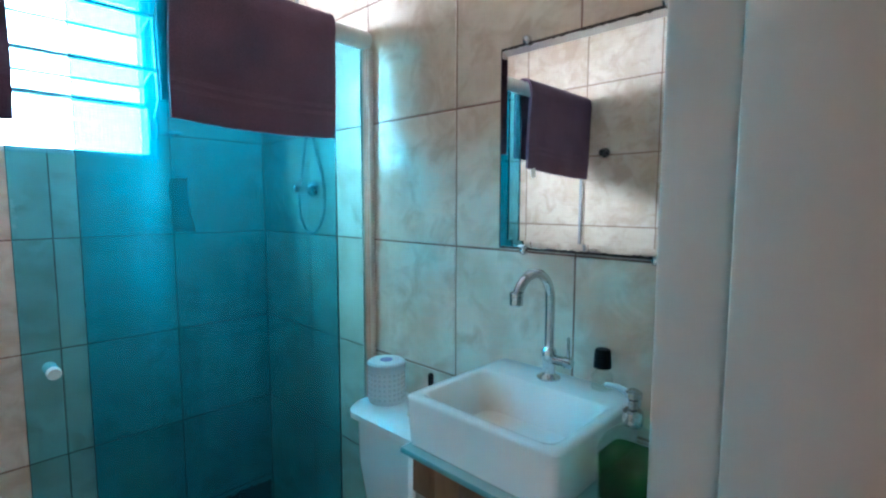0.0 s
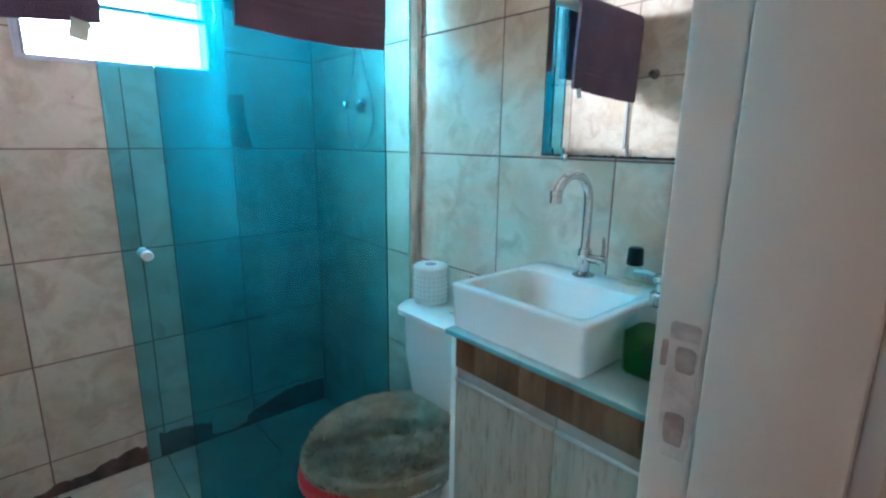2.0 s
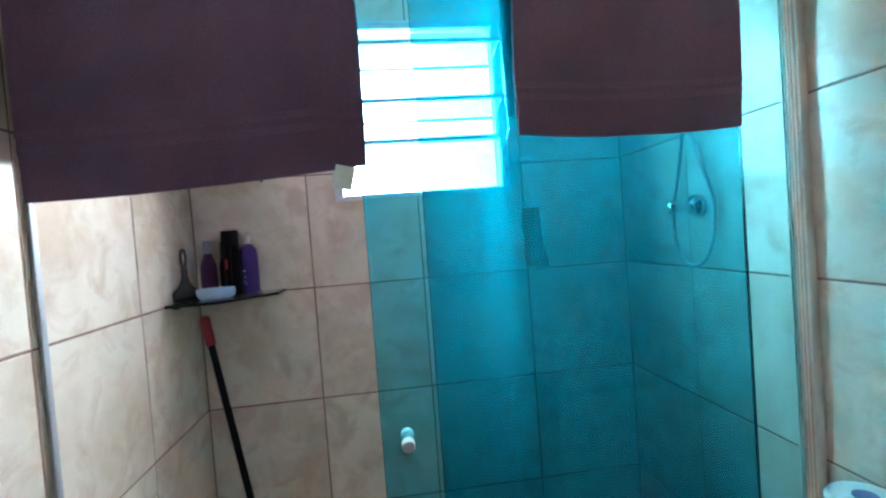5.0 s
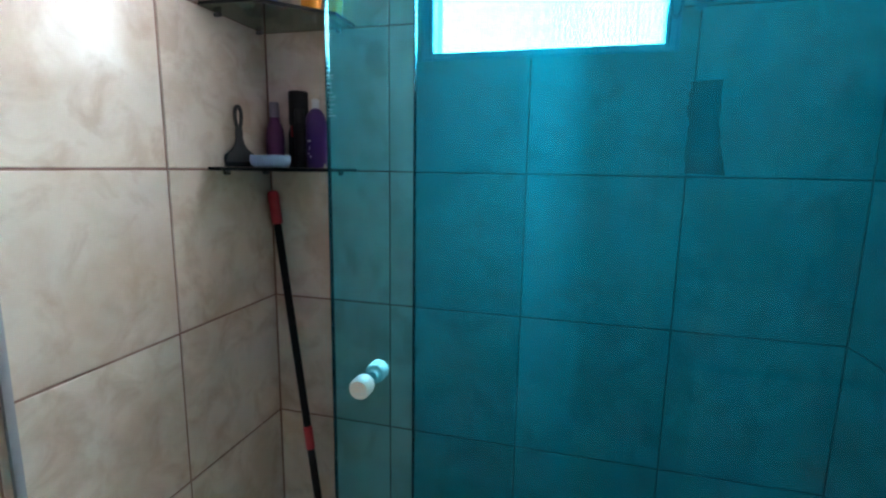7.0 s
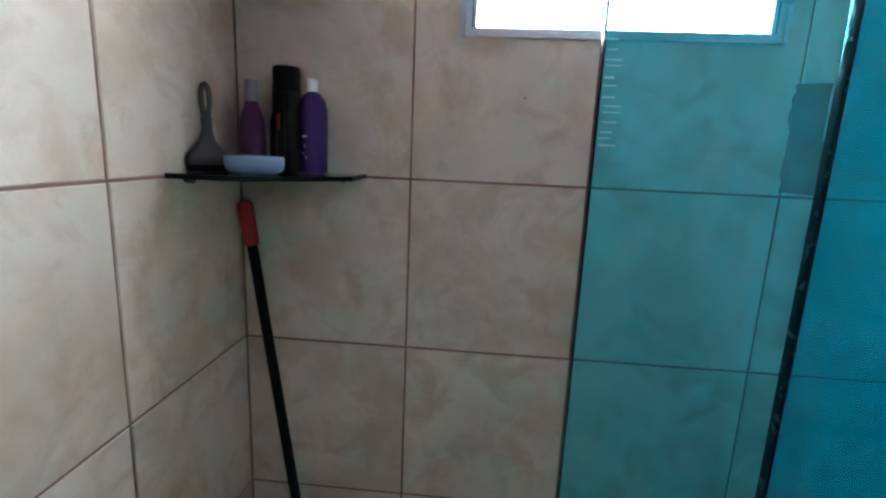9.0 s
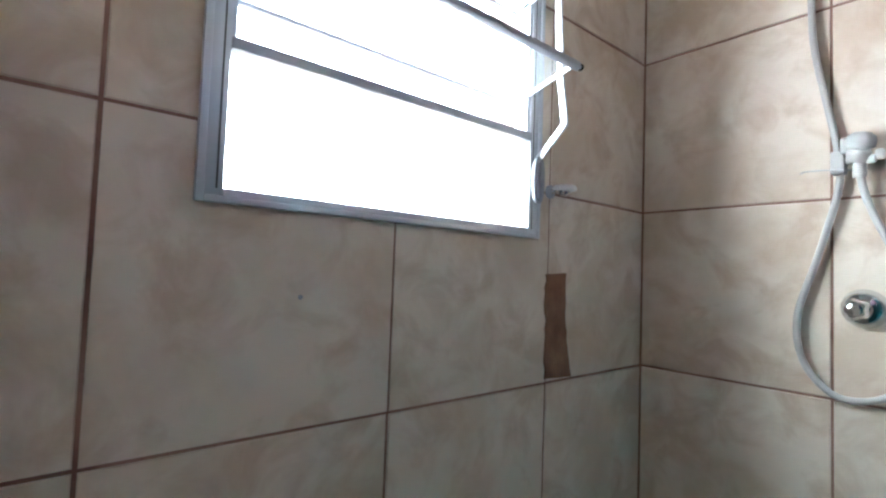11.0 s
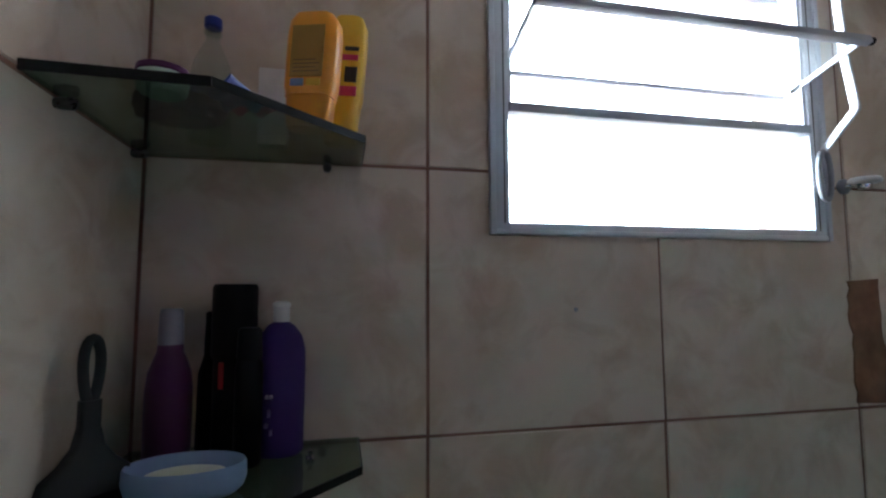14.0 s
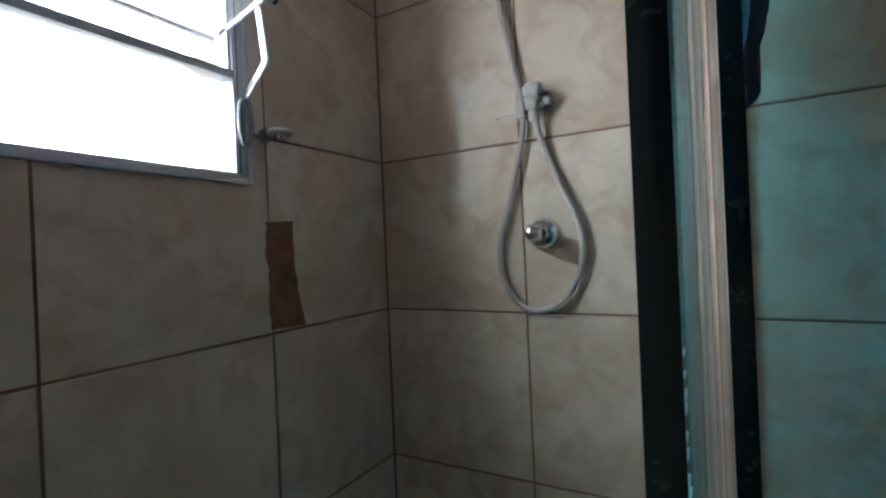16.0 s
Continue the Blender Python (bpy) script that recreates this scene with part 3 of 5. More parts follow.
WORN = surface("worn_primer", (0.36, 0.30, 0.275), (0.54, 0.46, 0.42), 0.7, 40, 140, bump_s=0.4)
BARE_SCAR = surface("grey_brown_scar", (0.28, 0.23, 0.21), (0.42, 0.36, 0.33), 0.8, 60, 160, bump_s=0.5)
plate = chip(frame_door, "strike_recess", YS - 0.024, 1.036, 0.014, 0.066, WORN, 3)
chip(frame_door, "plate_scar", YS - 0.024, 1.094, 0.013, 0.008, BARE_SCAR, 9, 0.0018)
chip(frame_door, "strike_tab", YS - 0.008, 1.070, 0.0030, 0.013, BARE_WOOD, 4, 0.0018)
chip(frame_door, "latch_hole", YS - 0.027, 1.068, 0.0085, 0.012, BARE_WOOD, 5, 0.0024)
chip(frame_door, "bolt_hole", YS - 0.024, 1.000, 0.009, 0.016, BARE_WOOD, 6, 0.0024)


# ---- window ----
# window aluminium in a darker colour that holds the bars' backlit shade
BAR_ALU = surface("backlit_shaded_aluminium", (0.30, 0.32, 0.37), (0.42, 0.44, 0.48), 0.38, 14, 120, metal=0.3, bump_s=0.05)
window = thing("window_1", ((WX0 + WX1) / 2, 0.0, WZ0), "silver aluminium louvred bathroom window with ribbed panes, tilted open", "window", kind="structure")
fr = 0.026
IX0, IX1 = WX0 + fr, WX1 - fr
part("stile", box(WX0, IX0, -0.006, 0.034, WZ0, WZ1, 0.002), WIN_ALU, window)
part("stile", box(IX1, WX1, -0.006, 0.034, WZ0, WZ1, 0.002), WIN_ALU, window)
part("bottom_rail", box(IX0, IX1, -0.006, 0.034, WZ0, WZ0 + 0.014, 0.002), WIN_ALU, window)
part("top_rail", box(IX0, IX1, -0.006, 0.034, WZ1 - 0.022, WZ1, 0.002), WIN_ALU, window)
part("transom", box(IX0, IX1, -0.010, 0.026, 1.662, 1.677, 0.002), BAR_ALU, window)
for xs in (IX0, IX1 - 0.006):
    part("guide", box(xs, xs + 0.006, -0.002, 0.020, 1.677, WZ1 - 0.022, 0.001), WIN_ALU, window)
pane = part("pane", box(IX0, IX1, 0.010, 0.014, WZ0 + 0.014, 1.662), RIB_GLASS, window)
pane.visible_shadow = False
for zf, zb in ((1.775, 1.738), (1.950, 1.912)):
    y0, y1 = 0.040, -0.100
    lx0, lx1 = IX0 + 0.004, IX1 - 0.004
    bm = bmesh.new()
    box(lx0, lx1, 0, 0.138, -0.002, 0.002, bm=bm)
    tilt = math.atan2(zf - zb, y0 - y1)
    m = Matrix.Translation((0, y1, zf)) @ Matrix.Rotation(-tilt, 4, "X")
    bmesh.ops.transform(bm, matrix=m, verts=bm.verts)
    louvre = part("louvre", bm, RIB_GLASS, window)
    louvre.visible_shadow = False
    for name, a, b, h in (("front_bar", -0.006, 0.006, 0.006), ("back_bar", 0.136, 0.144, 0.004)):
        bm = box(lx0 - 0.002, lx1 + (0.012 if name == "front_bar" else 0), a, b, -h, h, 0.0015)
        bmesh.ops.transform(bm, matrix=m, verts=bm.verts)
        part(name, bm, BAR_ALU, louvre)
    for xs in (lx0 - 0.002, lx1 - 0.002):
        bm = box(xs, xs + 0.004, 0.006, 0.136, -0.004, 0.004)
        bmesh.ops.transform(bm, matrix=m, verts=bm.verts)
        part("end_bar", bm, WIN_ALU, louvre)
    part("knob", lathe([(0.004, 0), (0.006, 0.002), (0.006, 0.008), (0.003, 0.010)], (lx1 + 0.021, y1, zf), 14, axis="x"), BLACK_PLASTIC, louvre)
# the opening lever: three flat links on the east stile
lever_pts = [(1.014, -0.046, 1.962), (1.015, -0.055, 1.776), (1.016, -0.066, 1.685), (1.016, -0.006, 1.630)]
for a, b in ((0, 1), (1, 2), (2, 3)):
    pa, pb = Vector(lever_pts[a]), Vector(lever_pts[b])
    d = (pb - pa)
    bm = box(-0.0025, 0.0025, -0.0065, 0.0065, 0, d.length, 0.001)
    bmesh.ops.transform(bm, matrix=Matrix.Translation(pa) @ d.to_track_quat("Z", "Y").to_matrix().to_4x4(), verts=bm.verts)
    part("link", bm, WIN_ALU, window)
    part("rivet", lathe([(0.004, -0.004), (0.006, -0.003), (0.006, 0.003), (0.004, 0.004)], pb, 12, axis="x"), WIN_ALU, window)
# long ring handle of the lever, and the stepped lips of the frame
ring_handle = [(1.013 + 0.012 * math.copysign(abs(math.sin(a)) ** 0.7, math.sin(a)), -0.0125, 1.592 + 0.040 * math.cos(a)) for a in (2 * math.pi * i / 28 for i in range(29))]
part("handle", tube(ring_handle, 0.0042, 10), SATIN_PROFILE, window, "long metal ring handle")
for xa, xb in ((WX0 - 0.004, WX0 + 0.005), (WX1 - 0.005, WX1 + 0.004)):
    part("frame_lip", box(xa, xb, -0.0095, -0.0005, WZ0 - 0.004, WZ1 + 0.004, 0.0015), WIN_ALU, window)
for za, zb in ((WZ0 - 0.004, WZ0 + 0.004), (WZ1 - 0.004, WZ1 + 0.004)):
    part("frame_lip", box(WX0 + 0.0052, WX1 - 0.0052, -0.0093, -0.0005, za, zb, 0.0015), WIN_ALU, window)
# thin dark strips on the stiles, painting in the shade of grooves
for xg in (IX0 - 0.009, IX1 + 0.007):
    part("groove", box(xg, xg + 0.002, -0.0068, -0.0050, WZ0 + 0.012, WZ1 - 0.012), DARK_GREY, window)


# ---- shower screen ----
screen = thing("shower_screen", (W / 2, -0.72, 0.0), "teal tinted glass sliding shower screen with a white top rail", "shower screen")


def glass_panel(name, x0, x1, y, z0, z1, t=0.008):
    p = part(name, box(x0, x1, y - t / 2, y + t / 2, z0, z1), TEAL_GLASS, screen, "teal glass panel with dried water streaks", smooth=False)
    return p


RAIL_Z0 = 1.800
MARK_Z0, MARK_Z1 = 1.277, 1.333
SX0, SX1, FX0, FX1 = 0.558, 1.308, 0.665, W - 0.008
slide = glass_panel("sliding_panel", SX0, SX1, SLIDE_Y, 0.030, RAIL_Z0 + 0.01)
fixed = glass_panel("fixed_panel", FX0, FX1, FIX_Y, 0.030, RAIL_Z0 + 0.01)
for p, x0, y in ((slide, SX0, SLIDE_Y), (slide, SX1 + 0.0012, SLIDE_Y), (fixed, FX0, FIX_Y)):
    part("glass_edge", box(x0 - 0.0010, x0 - 0.0002, y - 0.0042, y + 0.0042, 0.031, RAIL_Z0, 0.0002), TEAL_EDGE, p)
# short pale ticks of uneven length along the sliding panel's edge
MARK = surface("pale_tick_mark", (0.30, 0.42, 0.43), (0.45, 0.58, 0.58), 0.7, 60, 200, bump_s=0.1)
rnd = random.Random(31)
zm = MARK_Z1
while zm > MARK_Z0:
    xm = SX0 + rnd.uniform(0.0005, 0.002)
    part("water_mark", box(xm, xm + rnd.uniform(0.005, 0.009), SLIDE_Y - 0.0044, SLIDE_Y - 0.0039, zm, zm + rnd.uniform(0.0004, 0.0011)), MARK, slide, smooth=False)
    zm -= rnd.uniform(0.0022, 0.0060)
rail = tube([(0.004, -0.725, 1.828), (W - 0.004, -0.725, 1.828)], 0.027, 28)
part("top_rail", rail, WHITE_RAIL, screen, "round white painted rail")
part("wall_profile", box(0.001, 0.009, -0.714, -0.699, 0.0, RAIL_Z0, 0.002), SATIN_PROFILE, screen)
part("wall_profile", box(W - 0.020, W - 0.001, -0.752, -0.706, 0.0, RAIL_Z0, 0.002), BEIGE_PROFILE, screen)
# ridges coloured peach: the orange light on the profile's face is painted in
for yr, wr in ((-0.745, 0.0035), (-0.736, 0.002), (-0.7285, 0.003), (-0.7205, 0.002), (-0.713, 0.003)):
    part("profile_ridge", box(W - 0.0225, W - 0.0198, yr - wr / 2, yr + wr / 2, 0.002, RAIL_Z0 - 0.002, 0.0006), ORANGE_LIT_RIDGE, screen)
part("floor_track", box(0.009, W - 0.020, -0.735, -0.690, 0.0, 0.022, 0.003), ALUMINIUM, screen)
knob_c = (0.604, SLIDE_Y, 0.980)
part("door_knob", lathe([(0.006, -0.006), (0.007, -0.010), (0.0115, -0.013), (0.0125, -0.017), (0.0125, -0.029), (0.0105, -0.033)], (knob_c[0], knob_c[1], knob_c[2]), 24, axis="y"), WHITE_PLASTIC, screen, "white plastic knob")
part("door_knob", lathe([(0.006, 0.006), (0.007, 0.010), (0.0115, 0.013), (0.0125, 0.017), (0.0125, 0.029), (0.0105, 0.033)], (knob_c[0], knob_c[1], knob_c[2]), 24, axis="y"), WHITE_PLASTIC, screen, "white plastic knob")


# ---- towels over the rail ----
def towel(name, x0, x1, zf, zb, mat, border, label, seed, tag=None):
    """A folded towel hung over the rail: front and back fall, with soft waves."""
    rnd = random.Random(seed)
    ph = [rnd.uniform(0, 6.28) for _ in range(6)]
    t = thing(name, ((x0 + x1) / 2, -0.725, 1.858), label, "towel", group="towels on the rail")
    nx, r, zr = 44, 0.031, 1.828
    path = []
    nf, nb, na = 30, 26, 10
    for i in range(nf):
        path.append((-1, i / nf))
    for i in range(na + 1):
        path.append((0, i / na))
    for i in range(1, nb + 1):
        path.append((1, i / nb))

    def point(u, k, s, off):
        x = x0 + (x1 - x0) * u
        edge = 0.002 * math.sin(5 * s + ph[0])
        x += edge * (1 - 2 * u)
        if k == 0:
            a = math.pi * (1 - s)
            return Vector((x, -0.725 + (r + off) * math.cos(a), zr + (r + off) * math.sin(a)))
        front = k < 0
        bottom = (zf[0] + (zf[1] - zf[0]) * u + zf[2] * math.sin(math.pi * u) * -1) if front else zb
        fall = (1 - s) if front else s
        z = zr + (bottom - zr) * fall
        wave = (0.004 * math.sin(7 * u + ph[1]) + 0.003 * math.sin(15 * u + ph[2] + 2 * fall)) * fall * math.sin(math.pi * u) ** 0.5
        rest = 0.014 if front else 0.034
        lie = 0.004 + (rest - r - 0.004) * fall ** 0.8
        y = (r + off + lie + max(0.0, wave + 0.004 * fall)) * (-1 if front else 1)
        return Vector((x, -0.725 + y, z))

    bm = bmesh.new()
    sheets = []
    for off in (0.0, 0.012):
        sheets.append([[bm.verts.new(point(i / nx, k, s, off + 0.0012 * noise.noise(Vector((i * 0.9, s * 25 + k * 40, seed))))) for i in range(nx + 1)] for k, s in path])
    inner, outer = sheets
    n = len(path)
    for j in range(n - 1):
        for i in range(nx):
            bm.faces.new((outer[j][i], outer[j][i + 1], outer[j + 1][i + 1], outer[j + 1][i]))
            bm.faces.new((inner[j][i], inner[j + 1][i], inner[j + 1][i + 1], inner[j][i + 1]))
    for j in range(n - 1):
        for i in (0, nx):
            bm.faces.new((inner[j][i], outer[j][i], outer[j + 1][i], inner[j + 1][i]))
    for i in range(nx):
        for j in (0, n - 1):
            bm.faces.new((inner[j][i], inner[j][i + 1], outer[j][i + 1], outer[j][i]))
    bmesh.ops.recalc_face_normals(bm, faces=bm.faces)
    part("cloth", bm, mat, t)
    # woven border above the hem
    bd = bmesh.new()
    for j0 in (6, 8):
        rows = [[bd.verts.new(point(i / nx, path[j][0], path[j][1], 0.0128 + o)) for i in range(nx + 1)] for j, o in ((j0, 0.0), (j0, 0.0012), (j0 + 1, 0.0012), (j0 + 1, 0.0))]
        for a, b in zip(rows, rows[1:]):
            for i in range(nx):
                bd.faces.new((a[i], a[i + 1], b[i + 1], b[i]))
    bmesh.ops.recalc_face_normals(bd, faces=bd.faces)
    part("woven_border", bd, border, t)
    if tag:
        tx, tz, ang = tag
        b2 = box(-0.017, 0.017, -0.0006, 0.0006, -0.040, 0.0)
        bmesh.ops.transform(b2, matrix=Matrix.Translation((tx, -0.758, tz)) @ Matrix.Rotation(radians(ang), 4, "Y"), verts=b2.verts)
        part("care_label", b2, LABEL_CLOTH, t, "pale sewn-in care label", smooth=False)
    return t


towel("bath_towel", 0.03, 0.570, (1.455, 1.485, 0.006), 1.53, TOWEL_PLUM, PLUM_BORDER, "dark plum terry bath towel folded over the shower rail", 11, (0.535, 1.484, 14))
towel("hand_towel", 0.842, 1.274, (1.524, 1.518, 0.010), 1.572, TOWEL_WINE, WINE_BORDER, "wine-coloured terry towel folded over the shower rail", 12)


# ---- mirror ----
mirror = thing("mirror", (W, -1.448, 1.222), "rectangular wall mirror with dark tarnished edges above the sink", "mirror")
my0, my1, mz0, mz1 = -1.648, -1.249, 1.224, 1.690
part("backing", box(W - 0.004, W - 0.0005, my0 - 0.003, my1 + 0.003, mz0 - 0.003, mz1 + 0.003), MIRROR_EDGE, mirror, smooth=False)
bm = bmesh.new()
bv = 0.018
outer_ring = [bm.verts.new((W - 0.0045, y, z)) for y, z in ((my0, mz0), (my1, mz0), (my1, mz1), (my0, mz1))]
inner_ring = [bm.verts.new((W - 0.0062, y, z)) for y, z in ((my0 + bv, mz0 + bv), (my1 - bv, mz0 + bv), (my1 - bv, mz1 - bv), (my0 + bv, mz1 - bv))]
bm.faces.new(inner_ring)
for i in range(4):
    bm.faces.new((outer_ring[i], outer_ring[(i + 1) % 4], inner_ring[(i + 1) % 4], inner_ring[i]))
bmesh.ops.recalc_face_normals(bm, faces=bm.faces)
for f in bm.faces:
    if f.normal.x > 0:
        f.normal_flip()
part("glass", bm, MIRROR, mirror, smooth=False)
rnd = random.Random(5)
for nm, zc in (("lower_tarnish", mz0), ("upper_tarnish", mz1)):
    bm = bmesh.new()
    n = 60
    top = [bm.verts.new((W - 0.0066, my0 + (my1 - my0) * i / n, zc + (1 if zc == mz0 else -1) * (0.001 + rnd.random() ** 3 * 0.003))) for i in range(n + 1)]
    bot = [bm.verts.new((W - 0.0066, my0 + (my1 - my0) * i / n, zc - (1 if zc == mz0 else -1) * 0.003)) for i in range(n + 1)]
    for i in range(n):
        bm.faces.new((top[i], top[i + 1], bot[i + 1], bot[i]))
    part(nm, bm, MIRROR_EDGE, mirror, smooth=False)
for y, z in ((-1.322, mz0 - 0.005), (-1.628, mz0 - 0.005), (-1.322, mz1 + 0.008), (-1.628, mz1 + 0.008)):
    part("clip", lathe([(0.008, 0.0), (0.010, 0.004), (0.010, 0.012), (0.007, 0.017), (0.003, 0.019)], (W, y, z), 18, axis="x"), CHROME, mirror, "chrome mirror clip")


# ---- vanity, counter, sink ----
CZ = 0.845
VY0, VY1, VX = YS + 0.006, -1.275, 1.085
vanity = thing("vanity_cabinet", (1.25, (VY0 + VY1) / 2, 0), "wall vanity cabinet in greyed wood with walnut strip and metal pulls", "cabinet")
part("body", box(VX + 0.018, W - 0.002, VY0, VY1 - 0.016, 0.10, CZ - 0.012, 0.001), GREY_WOOD, vanity)
part("side_panel", box(VX + 0.001, W - 0.003, VY1 - 0.0155, VY1, 0.06, CZ - 0.012, 0.001), WHITE_PLASTIC, vanity, "white edged side panel")
nst = 9
for i in range(nst):
    a = VY0 + (VY1 - 0.016 - VY0) * i / nst
    b = VY0 + (VY1 - 0.016 - VY0) * (i + 1) / nst
    part("walnut_strip", box(VX, VX + 0.0175, a, b - 0.0003, CZ - 0.088, CZ - 0.0125, 0.0006), BROWN_WOOD, vanity)
split = -1.563
for a, b in ((split + 0.002, VY1 - 0.018), (VY0 + 0.002, split - 0.002)):
    d = part("door", box(VX, VX + 0.0175, a, b, 0.10, CZ - 0.1195, 0.001), GREY_WOOD, vanity)
    part("pull", box(VX + 0.0045, VX + 0.0172, a + 0.0005, b - 0.0005, CZ - 0.1145, CZ - 0.0885, 0.001), PULL_ALU, d, "recessed aluminium pull channel")
    part("pull_lip", box(VX - 0.004, VX + 0.0170, a + 0.0003, b - 0.0003, CZ - 0.1192, CZ - 0.1148, 0.0012), STEEL_EDGE, d)
part("plinth", box(VX + 0.04, W - 0.003, VY0, VY1 - 0.03, 0.0, 0.0995), DARK_GREY, vanity)
counter = thing("countertop", (1.25, (VY0 + VY1) / 2, CZ - 0.011), "aqua painted glass countertop on the vanity", "countertop")
part("slab", box(VX - 0.014, W - 0.002, VY0 - 0.001, VY1 + 0.006, CZ - 0.0115, CZ - 0.001, 0.001), COUNTER_EDGE, counter)
part("surface", box(VX - 0.0125, W - 0.0025, VY0, VY1 + 0.0045, CZ - 0.0012, CZ, 0.0004), COUNTER_GLASS, counter)

sink = thing("sink", (1.245, -1.443, CZ), "white ceramic rectangular vessel sink on the glass counter", "sink")
sx0, sx1, sy0, sy1, sz = 1.083, 1.412, -1.615, -1.270, 0.951


def sink_ring(e, r):
    return rounded((sx0 + sx1) / 2, (sy0 + sy1) / 2, (sx1 - sx0) / 2 - e, (sy1 - sy0) / 2 - e, r)


def bowl_ring(e, r):
    bx0, bx1, by0, by1 = 1.107, 1.312, -1.591, -1.294
    return rounded((bx0 + bx1) / 2, (by0 + by1) / 2, (bx1 - bx0) / 2 - e, (by1 - by0) / 2 - e, r)


part("basin", loft([(sink_ring(0.010, 0.010), CZ + 0.0005), (sink_ring(0.006, 0.011), CZ + 0.005), (sink_ring(0.001, 0.012), sz - 0.010), (sink_ring(0.0, 0.012), sz - 0.005), (sink_ring(0.0015, 0.0115), sz - 0.0018), (sink_ring(0.005, 0.010), sz), (bowl_ring(-0.006, 0.020), sz), (bowl_ring(-0.001, 0.022), sz - 0.002), (bowl_ring(0.002, 0.024), sz - 0.008), (bowl_ring(0.012, 0.030), sz - 0.050), (bowl_ring(0.026, 0.035), sz - 0.078), (bowl_ring(0.05, 0.03), sz - 0.086), (bowl_ring(0.085, 0.010), sz - 0.088)]), SINK_CERAMIC, sink)
part("drain", lathe([(0.020, 0), (0.021, 0.002), (0.016, 0.003), (0.012, 0.001)], (1.21, -1.443, sz - 0.0885), 24), CHROME, sink)
tap = thing("tap", (1.362, -1.427, sz), "chrome swan-neck tap with a side lever on the sink", "tap")
tb = Vector((1.362, -1.427, sz))
part("base", lathe([(0.026, 0.0), (0.026, 0.003), (0.018, 0.008), (0.0135, 0.012), (0.0135, 0.036), (0.016, 0.040), (0.016, 0.060), (0.013, 0.066), (0.010, 0.070)], tb, 26), CHROME, tap)
arc = [(0, 0, 0.068), (0, 0, 0.172)]
for i in range(1, 12):
    a = math.pi * i / 11 * 0.86
    arc.append((-0.064 * (1 - math.cos(a)), 0.0, 0.172 + 0.064 * math.sin(a)))
arc.append((arc[-1][0] - 0.003, 0, 0.196))
part("spout", tube([tb + Vector(p) for p in arc], 0.0104, 18), CHROME, tap)
tip = tb + Vector(arc[-1])
part("aerator", lathe([(0.0105, -0.018), (0.0130, -0.016), (0.0130, -0.004), (0.0122, -0.003), (0.0122, -0.001), (0.0136, 0.000), (0.0136, 0.007), (0.0110, 0.010)], tip, 24), CHROME, tap)
part("valve_arm", lathe([(0.0105, 0.0), (0.0105, 0.026), (0.0125, 0.028), (0.0125, 0.040), (0.009, 0.044)], tb + Vector((0, -0.012, 0.044)), 20, axis="y"), CHROME, tap)
part("lever", tube([tb + Vector((0.0, -0.047, 0.044)), tb + Vector((0.0, -0.047, 0.07)), tb + Vector((0.0, -0.046, 0.098))], [0.004, 0.0035, 0.003], 10), CHROME, tap)


# ---- toilet ----
TYC = -1.005
toilet = thing("toilet", (1.13, TYC, 0), "white ceramic toilet with a close-coupled cistern", "toilet")


def egg(cx, half_l, half_w, n=36, pointed=0.18):
    out = []
    for i in range(n):
        a = 2 * math.pi * i / n
        c, s = math.cos(a), math.sin(a)
        w = half_w * (1 + pointed * c * 0.6)
        out.append((cx + half_l * c, TYC + w * s))
    return out


part("bowl", loft([(egg(1.16, 0.17, 0.10), 0.0005), (egg(1.16, 0.165, 0.095), 0.03), (egg(1.15, 0.15, 0.085), 0.14), (egg(1.11, 0.20, 0.13), 0.28), (egg(1.085, 0.225, 0.178), 0.345), (egg(1.08, 0.236, 0.188), 0.362), (egg(1.08, 0.232, 0.184), 0.370)]), CERAMIC, toilet)
part("rear_deck", box(1.20, W - 0.004, TYC - 0.15, TYC + 0.15, 0.22, 0.395, 0.02, 3), CERAMIC, toilet)
part("seat", loft([(egg(1.078, 0.232, 0.178), 0.371), (egg(1.078, 0.246, 0.188), 0.376), (egg(1.078, 0.246, 0.188), 0.398), (egg(1.078, 0.226, 0.172), 0.4130)]), SEAT_RED, toilet, "red plastic seat edge")
part("lid", loft([(egg(1.087, 0.212, 0.170), 0.4135), (egg(1.087, 0.220, 0.177), 0.418), (egg(1.087, 0.216, 0.173), 0.428), (egg(1.087, 0.200, 0.158), 0.432)]), WHITE_PLASTIC, toilet)
ck = 0.758


def tank_ring(e, xf, bulge=0.03):
    out = rounded((xf + W - 0.004) / 2, TYC - 0.005, (W - 0.004 - xf) / 2 - e, 0.168 - e, 0.045)
    return [(x - bulge * max(0, 1 - ((y - TYC) / 0.18) ** 2) * (1 if x < 1.36 else 0), y) for x, y in out]


part("cistern", loft([(tank_ring(0.03, 1.275), 0.396), (tank_ring(0.022, 1.27), 0.42), (tank_ring(0.006, 1.262), 0.60), (tank_ring(0.004, 1.262), ck - 0.036)]), CERAMIC, toilet)
part("cistern_lid", loft([(tank_ring(0.0, 1.258), ck - 0.036), (tank_ring(-0.008, 1.252), ck - 0.028), (tank_ring(-0.008, 1.252), ck - 0.012), (tank_ring(-0.002, 1.256), ck - 0.003), (tank_ring(0.012, 1.268), ck)]), CERAMIC, toilet)
